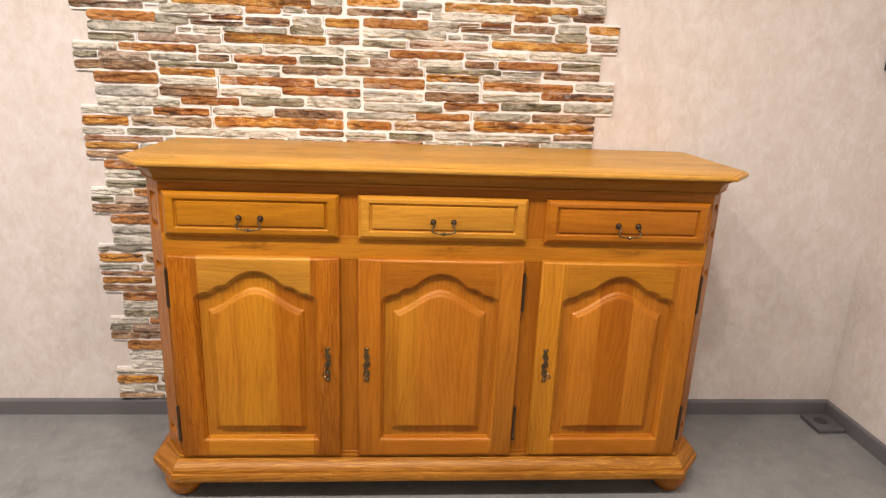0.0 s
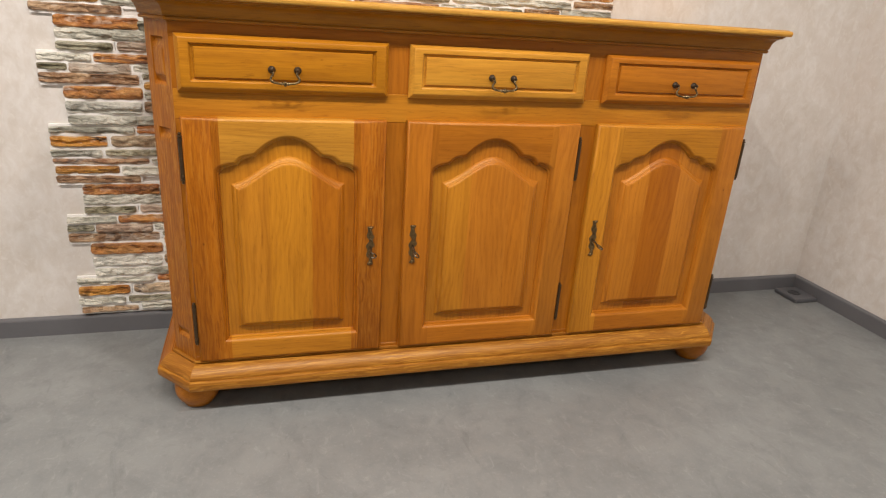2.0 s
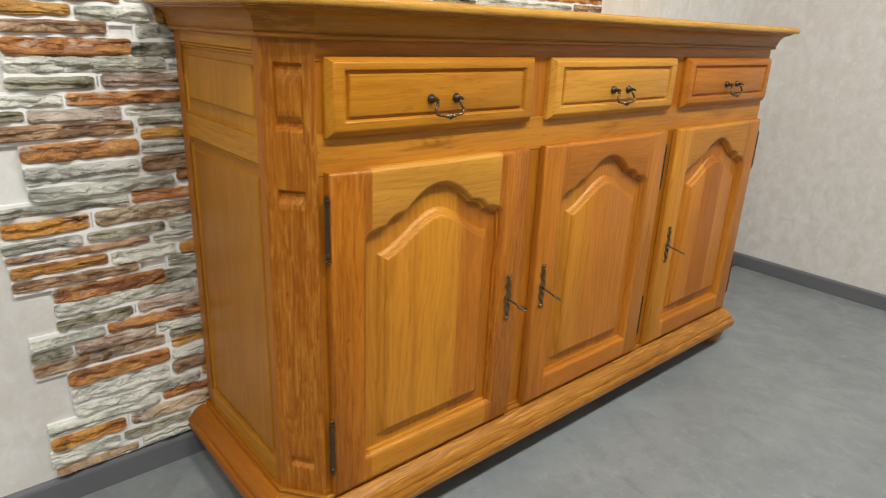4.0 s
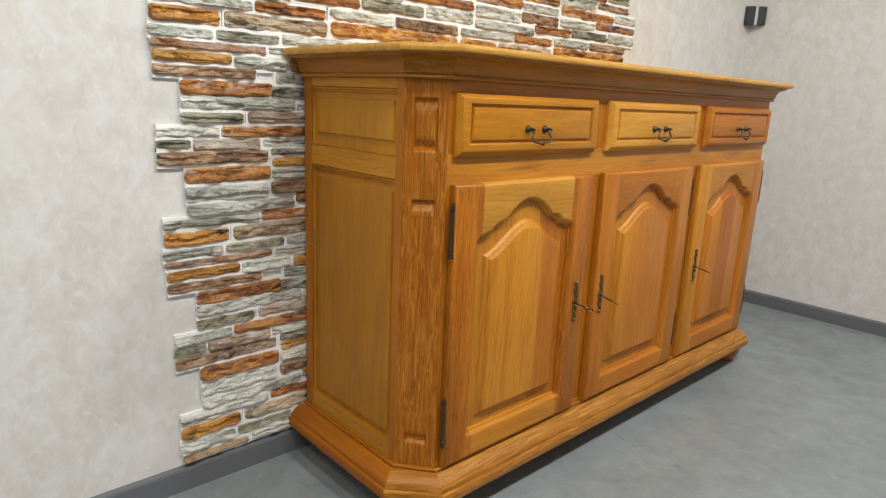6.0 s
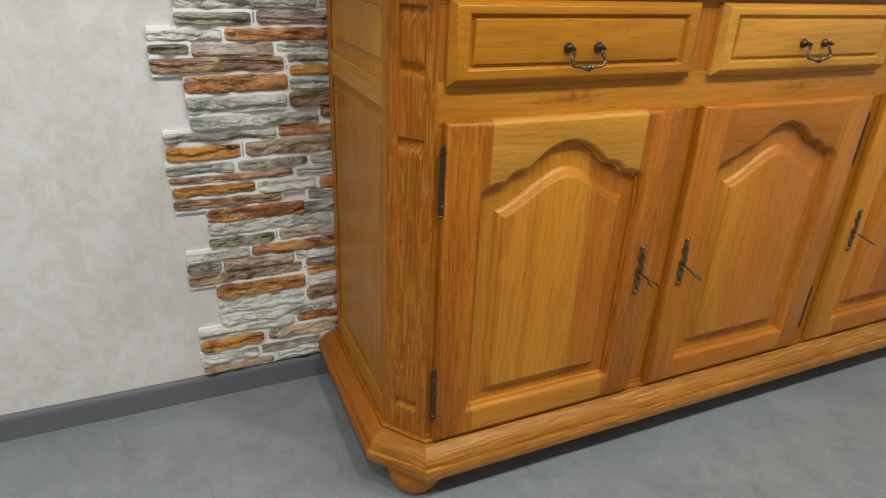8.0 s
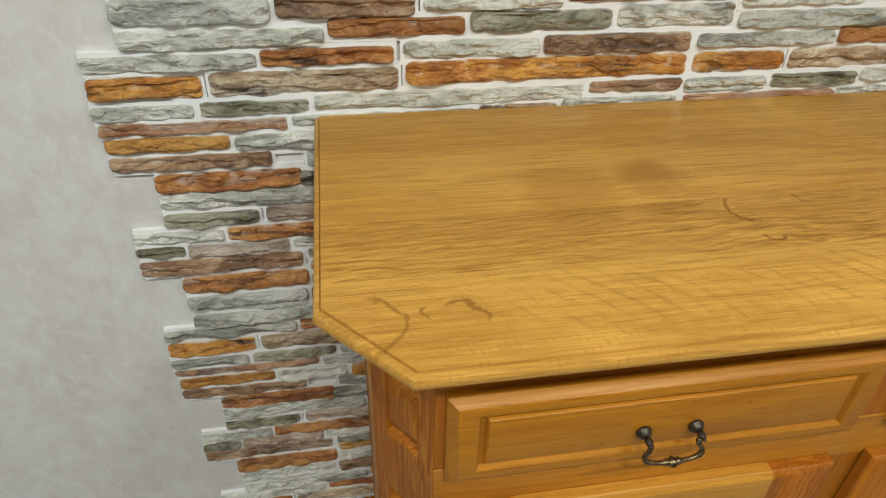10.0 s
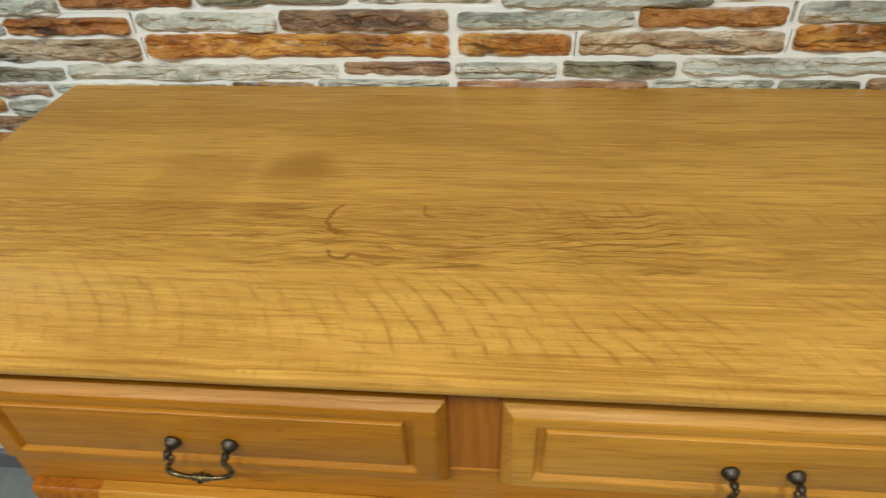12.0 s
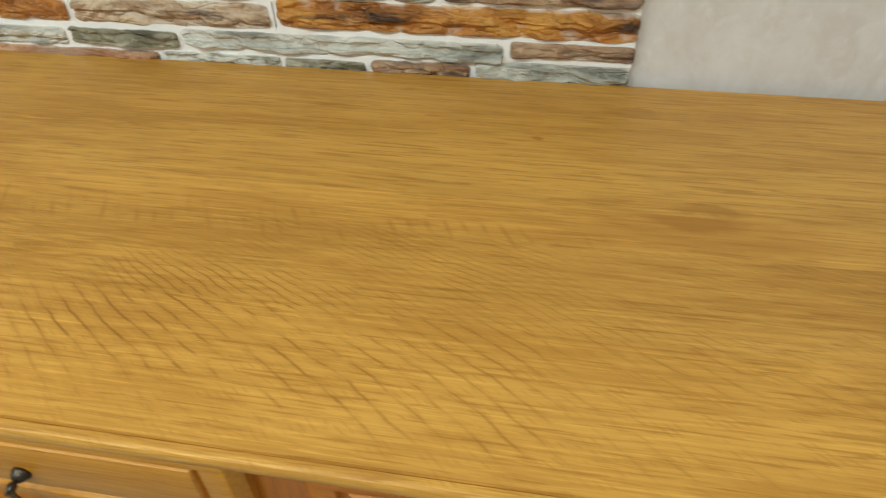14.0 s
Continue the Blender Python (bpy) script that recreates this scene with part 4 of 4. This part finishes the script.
    for segment, edge_z, sign in ((arch, z1, 1), (base, z0, -1)):
        pts = [outer[i % total] for i in (*segment, segment[-1] + 1)]
        for p, q in zip(pts, pts[1:]):
            poly(frame_bm, [(p[0], 0, p[1]), (q[0], 0, q[1]), (q[0], 0, edge_z - sign * lip), (p[0], 0, edge_z - sign * lip)])
        prev = (0.0, lip)
        for pd, pl in ((0.0020, 0.0032), (0.0066, 0.0), (0.019, 0.0)):
            poly(frame_bm, [(-inner, prev[0], edge_z - sign * prev[1]), (inner, prev[0], edge_z - sign * prev[1]), (inner, pd, edge_z - sign * pl), (-inner, pd, edge_z - sign * pl)])
            prev = (pd, pl)
        strip(frame_bm, segment)
    bmesh.ops.remove_doubles(frame_bm, verts=frame_bm.verts, dist=1e-5)
    bmesh.ops.recalc_face_normals(frame_bm, faces=frame_bm.faces)

    # saw the frame into two stiles and two rails
    seam = 0.159
    middle = 0.45
    cuts = (("stile", ((-seam, 0, 0), (1, 0, 0)), None), ("rail", None, (0, 0, 1)), ("stile", ((seam, 0, 0), (-1, 0, 0)), None), ("rail", None, (0, 0, -1)))
    for (name, across, level), tone in zip(cuts, frame_tones):
        bm = frame_bm.copy()
        planes = [((x + across[0][0], 0, 0), across[1])] if across else [((x - seam, 0, 0), (-1, 0, 0)), ((x + seam, 0, 0), (1, 0, 0)), ((x, 0, middle), (0, 0, -level[2]))]
        for co, no in planes:
            bmesh.ops.bisect_plane(bm, geom=bm.verts[:] + bm.edges[:] + bm.faces[:], plane_co=co, plane_no=no, clear_outer=True)
        grain = OAK_X if name == "rail" else OAK_LINED if tone in (DARK, RUST, RED) else OAK_Z
        part(name, bm, grain, d, tone=tone, smooth=34)
    frame_bm.free()

    bevel = [mixed(0.43, 0.0180), mixed(0.75, 0.0176), mixed(0.96, 0.0172), mixed(1.0, 0.0166), mixed(1.10, 0.0140), mixed(1.24, 0.0112), mixed(1.42, 0.0086), mixed(1.58, 0.0074), mixed(1.61, 0.0066), mixed(1.63, 0.0048), mixed(1.72, 0.0030), mixed(1.86, 0.0016), mixed(2.0, 0.0006)]
    start = -0.2
    for stop, tone in boards:
        bm = rings_mesh(bevel)
        bm.verts.ensure_lookup_table()
        last = [bm.verts[len(outer) * (len(bevel) - 1) + i] for i in range(total)]
        # the flat field, in upright strips
        for k in range(n_arch):
            i, j = n_base + n_side + k, n_base + n_side + k + 1
            pi, pj = last[i].co, last[j % total].co
            low_z = field[0][1]
            bm.faces.new([last[i], last[j % total], bm.verts.new((pj.x, pj.y, low_z)), bm.verts.new((pi.x, pi.y, low_z))])
        bmesh.ops.remove_doubles(bm, verts=bm.verts, dist=1e-5)
        for cut, way in ((start, (-1, 0, 0)), (stop, (1, 0, 0))):
            bmesh.ops.bisect_plane(bm, geom=bm.verts[:] + bm.edges[:] + bm.faces[:], plane_co=(x + cut, 0, 0), plane_no=way, clear_outer=True)
        part("panel_board", bm, OAK_Z, d, tone=tone, smooth=34)
        start = stop
    hx = x + hinge_side * (w + 0.0035)
    for z in (0.701, 0.262):
        hinge(d, hx, z)
    keyhole_plate(d, x - hinge_side * key_x, 0.467, key_turn, key_lean)


drawer(-PITCH, (0.445, 0.176, 0.009, 1))
drawer(0, PALE)
drawer(PITCH, MID)
door(-PITCH, (RUST, PALE, RED, LIGHT), ((-0.051, LIGHT), (0.055, (0.495, 0.198, 0.013, 1)), (0.2, (0.405, 0.132, 0.007, 1))), -1, 4, 8, 0.206)
door(0, (MID, MID, HONEY, MID), ((-0.062, LIGHT), (0.055, HONEY), (0.098, MID), (0.2, HONEY)), 1, 26, 12, 0.216)
door(PITCH, (LIGHT, LIGHT, HONEY, MID), ((-0.055, HONEY), (0.045, RED), (0.2, HONEY)), 1, 22, 10, 0.210)

# ---- small things ----
floor_box = holder("door_contact_plate", 1.738, 2.075, 0)
tagged(floor_box, "flat dark grey plastic floor plate with a round button", "floor fitting")
part("plate", box(-0.058, 0.055, -0.062, 0.062, 0.0, 0.018, 0.005), GREY, floor_box)
part("button", lathe([(0.026, 0.017), (0.026, 0.0195), (0.023, 0.021), (0.015, 0.021), (0.014, 0.0195), (0.008, 0.0195), (0.007, 0.0205)], 24, Matrix.Translation((-0.008, 0.005, 0))), BLACK, floor_box)

sensor = holder("corner_sensor", SIDE_X, WALL_Y, 1.427)
tagged(sensor, "small black plastic corner sensor with a light grey front strip", "wall fitting")
for m in (Matrix.Identity(4), Matrix(((0, 1, 0, 0), (1, 0, 0, 0), (0, 0, 1, 0), (0, 0, 0, 1)))):
    wing = rings_mesh([[(-0.062, -0.001, z), (-0.060, -0.016, z), (-0.034, -0.040, z), (-0.022, -0.034, z), (-0.001, -0.001, z)] for z in (-0.038, 0.036)], True, True)
    bmesh.ops.bevel(wing, geom=wing.edges[:], offset=0.003, segments=2, profile=0.5, affect="EDGES")
    wing.transform(m @ Matrix.Diagonal((1.22, 1.22, 1.16, 1)))
    part("wing", wing, BLACK, sensor)
strip = rings_mesh([[(-0.0345, -0.0425, z), (-0.0425, -0.0345, z), (-0.012, -0.004, z), (-0.004, -0.012, z)] for z in (-0.039, 0.037)], True, True)
bmesh.ops.bevel(strip, geom=strip.edges[:], offset=0.002, segments=2, profile=0.5, affect="EDGES")
strip.transform(Matrix.Diagonal((1.22, 1.22, 1.16, 1)))
part("front_strip", strip, SILVER, sensor)

# ---- stone cladding ----
PANEL_W, PANEL_H, PANEL_X, PANEL_Z = 0.890, 0.485, -1.054, 1.166
PANEL = []


def course(*stones):
    PANEL.extend(stones)


course(("O", 0.047, 0.269, 0.276, 0.314), ("K", 0.261, 0.371, 0.273, 0.309), ("G", 0.275, 0.547, 0.309, 0.342), ("O", 0.553, 0.671, 0.318, 0.344), ("G", 0.675, 0.743, 0.324, 0.348), ("B", 0.751, 0.864, 0.322, 0.356), ("B", 0.374, 0.547, 0.277, 0.292), ("O", 0.441, 0.546, 0.295, 0.311), ("S", 0.367, 0.439, 0.292, 0.309), ("B", 0.551, 0.699, 0.280, 0.311), ("G", 0.704, 0.804, 0.283, 0.318), ("Y", 0.811, 0.920, 0.284, 0.317))
course(("G", 0.046, 0.328, 0.245, 0.281), ("G", 0.331, 0.378, 0.250, 0.269), ("G", 0.380, 0.473, 0.249, 0.273), ("G", 0.478, 0.689, 0.255, 0.278), ("L", 0.695, 0.810, 0.255, 0.289), ("G", 0.818, 0.920, 0.258, 0.283))
course(("L", 0.045, 0.194, 0.216, 0.243), ("S", 0.202, 0.472, 0.217, 0.248), ("Y", 0.480, 0.816, 0.224, 0.258), ("B", 0.822, 0.920, 0.229, 0.258))
course(("G", -0.008, 0.135, 0.185, 0.210), ("O", 0.136, 0.390, 0.184, 0.215), ("G", 0.394, 0.605, 0.189, 0.218), ("G", 0.612, 0.867, 0.193, 0.226))
course(("L", -0.010, 0.069, 0.160, 0.183), ("S", 0.070, 0.236, 0.153, 0.186), ("G", 0.238, 0.388, 0.159, 0.184), ("B", 0.392, 0.496, 0.161, 0.187), ("O", 0.507, 0.718, 0.159, 0.191), ("L", 0.725, 0.866, 0.163, 0.193))
course(("B", -0.010, 0.254, 0.123, 0.157), ("L", 0.260, 0.522, 0.140, 0.159), ("G", 0.522, 0.662, 0.144, 0.156), ("B", 0.666, 0.866, 0.130, 0.159), ("Y", 0.262, 0.447, 0.111, 0.139), ("G", 0.454, 0.661, 0.120, 0.141))
course(("O", 0.047, 0.260, 0.079, 0.122), ("G", 0.261, 0.450, 0.081, 0.109), ("O", 0.458, 0.777, 0.086, 0.121), ("G", 0.781, 0.923, 0.094, 0.128))
course(("W", 0.048, 0.255, 0.038, 0.078), ("B", 0.258, 0.450, 0.044, 0.081), ("G", 0.458, 0.662, 0.051, 0.082), ("R", 0.664, 0.924, 0.061, 0.092))
course(("G", 0.050, 0.323, 0.006, 0.037), ("O", 0.325, 0.521, 0.018, 0.048), ("L", 0.525, 0.741, 0.021, 0.054), ("G", 0.746, 0.924, 0.021, 0.059))
course(("G", -0.006, 0.228, -0.021, 0.004), ("R", 0.230, 0.419, -0.020, 0.009), ("G", 0.429, 0.634, -0.017, 0.016), ("B", 0.637, 0.865, -0.015, 0.019))
course(("D", -0.005, 0.149, -0.061, -0.024), ("M", 0.156, 0.425, -0.060, -0.021), ("D", 0.432, 0.866, -0.054, -0.013))
course(("G", -0.010, 0.132, -0.092, -0.065), ("L", 0.137, 0.293, -0.088, -0.064), ("G", 0.298, 0.713, -0.086, -0.058), ("B", 0.718, 0.866, -0.077, -0.054))
course(("P", -0.007, 0.259, -0.113, -0.092), ("G", 0.263, 0.427, -0.109, -0.090), ("L", 0.431, 0.540, -0.112, -0.090), ("B", 0.545, 0.673, -0.108, -0.086), ("G", 0.677, 0.864, -0.105, -0.081))
course(("Y", -0.004, 0.173, -0.142, -0.114), ("G", 0.176, 0.311, -0.148, -0.115), ("Y", 0.316, 0.770, -0.149, -0.112), ("G", 0.777, 0.864, -0.138, -0.106))
course(("B", -0.005, 0.230, -0.171, -0.144))

rng = random.Random(7)


def stone_block(x0, x1, z0, z1):
    """A split stone: wavy outline with rounded corners, face broken into layers along its length."""
    w, h = x1 - x0, z1 - z0
    seed = rng.uniform(0, 90)
    depth = rng.uniform(0.0062, 0.0100)
    tilt, lean = rng.uniform(-0.9, 0.9), rng.uniform(-0.0025, 0.0025)
    corner = min(0.30 * h, 0.010) * rng.uniform(0.7, 1.2)
    inner = max(4, int(w / 0.0068))
    us = [0.0, 0.0012, corner * 0.4, corner] + [corner + (w - 2 * corner) * (i + rng.uniform(-0.25, 0.25)) / inner for i in range(1, inner)] + [w - corner, w - corner * 0.4, w - 0.0012, w]
    vs = [0.0, 0.04, 0.12, 0.21, 0.31, 0.41, 0.50, 0.59, 0.69, 0.79, 0.88, 0.96, 1.0]
    y = WALL_Y - SKIN + 0.001
    layer = [rng.uniform(-0.0042, 0.0036) for _ in range(5)]
    verts, faces = [], []

    def face_height(u, v):
        drift = noise.noise(Vector((u * 9, seed, 0))) * 0.30 + tilt * (u / w - 0.5) * 0.4
        k = (v + drift) * 3.2 + 0.6
        i = math.floor(k)
        step = layer[i % 5] + (layer[(i + 1) % 5] - layer[i % 5]) * smooth_step((k - i - 0.76) / 0.24)
        chips = noise.noise(Vector((u * 38, v * h * 70, seed))) * 0.0050 + noise.noise(Vector((u * 100, v * h * 150, seed + 7))) * 0.0030
        chips += (abs(noise.noise(Vector((u * 19 + v * h * 26, v * h * 32 - u * 9, seed + 3)))) - 0.2) * 0.011
        return max(0.0040, depth + step + chips + lean * (u / w - 0.5) * 2)

    for u in us:
        d = min(u, w - u)
        round_off = corner - math.sqrt(max(0.0, corner ** 2 - (corner - min(d, corner)) ** 2))
        lo = z0 + round_off + 0.0016 * noise.noise(Vector((u * 26, seed + 20, 0))) + 0.0010 * noise.noise(Vector((u * 90, seed + 30, 0)))
        hi = z1 - round_off + 0.0016 * noise.noise(Vector((u * 26, seed + 40, 0))) + 0.0010 * noise.noise(Vector((u * 90, seed + 50, 0)))
        edge_u = smooth_step(d / 0.005)
        for v in vs:
            e = min(v, 1 - v)
            rise = 0.0 if e == 0 or d == 0 else (0.55 + 0.45 * smooth_step(e / 0.16)) * (0.6 + 0.4 * edge_u)
            verts.append((x0 + u, y - face_height(u, v) * rise, lo + (hi - lo) * (0.012 + (v - 0.5) * 0.976 + 0.488 if 0 < v < 1 else v)))
    rows = len(vs)
    for i in range(len(us) - 1):
        for j in range(rows - 1):
            p = i * rows + j
            if (i + j) % 2:
                faces += [(p, p + rows, p + rows + 1), (p, p + rows + 1, p + 1)]
            else:
                faces += [(p, p + rows, p + 1), (p + rows, p + rows + 1, p + 1)]
    return verts, faces


cladding = new("stone_cladding")
tagged(cladding, "decorative wall cladding of split grey, brown and orange stones in white grout", "wall cladding", kind="structure")
sheets = []
hidden_verts, hidden_faces = {}, {}
for column in (0, 1):
    for level in range(-2, 3):
        stretch = 1.0 + 0.004 * column
        ox = PANEL_X + column * PANEL_W + (-0.003, 0.0, 0.013)[max(level, 0)]
        oz = PANEL_Z - level * PANEL_H + (0.008 if column else -0.002 if level < 1 else -0.004)
        lowest = [p for p in PANEL if p[3] > -0.1] + [("B", -0.004, 0.168, -0.120, -0.098), ("G", 0.174, 0.42, -0.117, -0.092), ("L", 0.426, 0.86, -0.117, -0.090)]
        for kind, u0, u1, v0, v1 in lowest if level == 2 else PANEL:
            x0 = ox + u0 * stretch + (-0.002 if column and u0 < 0 else 0.001)
            x1 = ox + u1 * stretch + (0.007 if column == 0 and u1 > 0.85 else -0.001)
            z0, z1 = oz + v0 + 0.0006, oz + v1 - 0.0004
            z0 = max(z0, 0.070)
            if z1 - z0 < 0.010 or z1 > CEIL - 0.005:
                continue
            slim = 0.03 * (z1 - z0)
            verts, faces = stone_block(x0, x1, z0 + slim, z1 - slim)
            rim_a = 0.0 if column == 0 and u0 < 0.06 else 0.010 if u0 < 0.0 else 0.0035
            rim_b = 0.0035 if u1 < 0.85 else 0.012 if column == 0 else 0.0
            sheets.append((x0 + 0.002 - rim_a * 1.6, x1 - 0.002 + rim_b * 1.6, max(z0 - 0.0048, 0.064), min(z1 + 0.0048, CEIL)))
            behind = x0 > -0.64 and z1 < 1.05
            if behind or z0 > 1.78:
                pile, skin = hidden_verts.setdefault(kind, []), hidden_faces.setdefault(kind, [])
                skin.extend(tuple(i + len(pile) for i in f) for f in faces)
                pile.extend(verts)
                continue
            me = bpy.data.meshes.new("stone")
            me.from_pydata(verts, [], faces)
            me.materials.append(STONES[kind][1])
            ob = new("stone", me)
            ob.parent = cladding
for kind, pile in hidden_verts.items():
    me = bpy.data.meshes.new("stones")
    me.from_pydata(pile, [], hidden_faces[kind])
    me.materials.append(STONES[kind][1])
    ob = new("stones", me)
    ob.parent = cladding
    tagged(ob, STONES[kind][0] + " stones of the cladding", kind="stuff")

# the white grouted sheet under the stones, one piece for each stone's bed
bm = bmesh.new()
for i, (x0, x1, z0, z1) in enumerate(sheets):
    y = WALL_Y - SKIN - 0.0020 * ((i * 0.618034) % 1.0)
    vs = [bm.verts.new(p) for p in ((x0, y, z0), (x1, y, z0), (x1, y, z1), (x0, y, z1))]
    ws = [bm.verts.new((p[0], WALL_Y - 0.0002, p[2])) for p in (v.co for v in vs)]
    bm.faces.new(vs)
    for k in range(4):
        bm.faces.new((vs[k], vs[(k + 1) % 4], ws[(k + 1) % 4], ws[k]))
part("grout", bm, GROUT, cladding, "white grout between the stones")
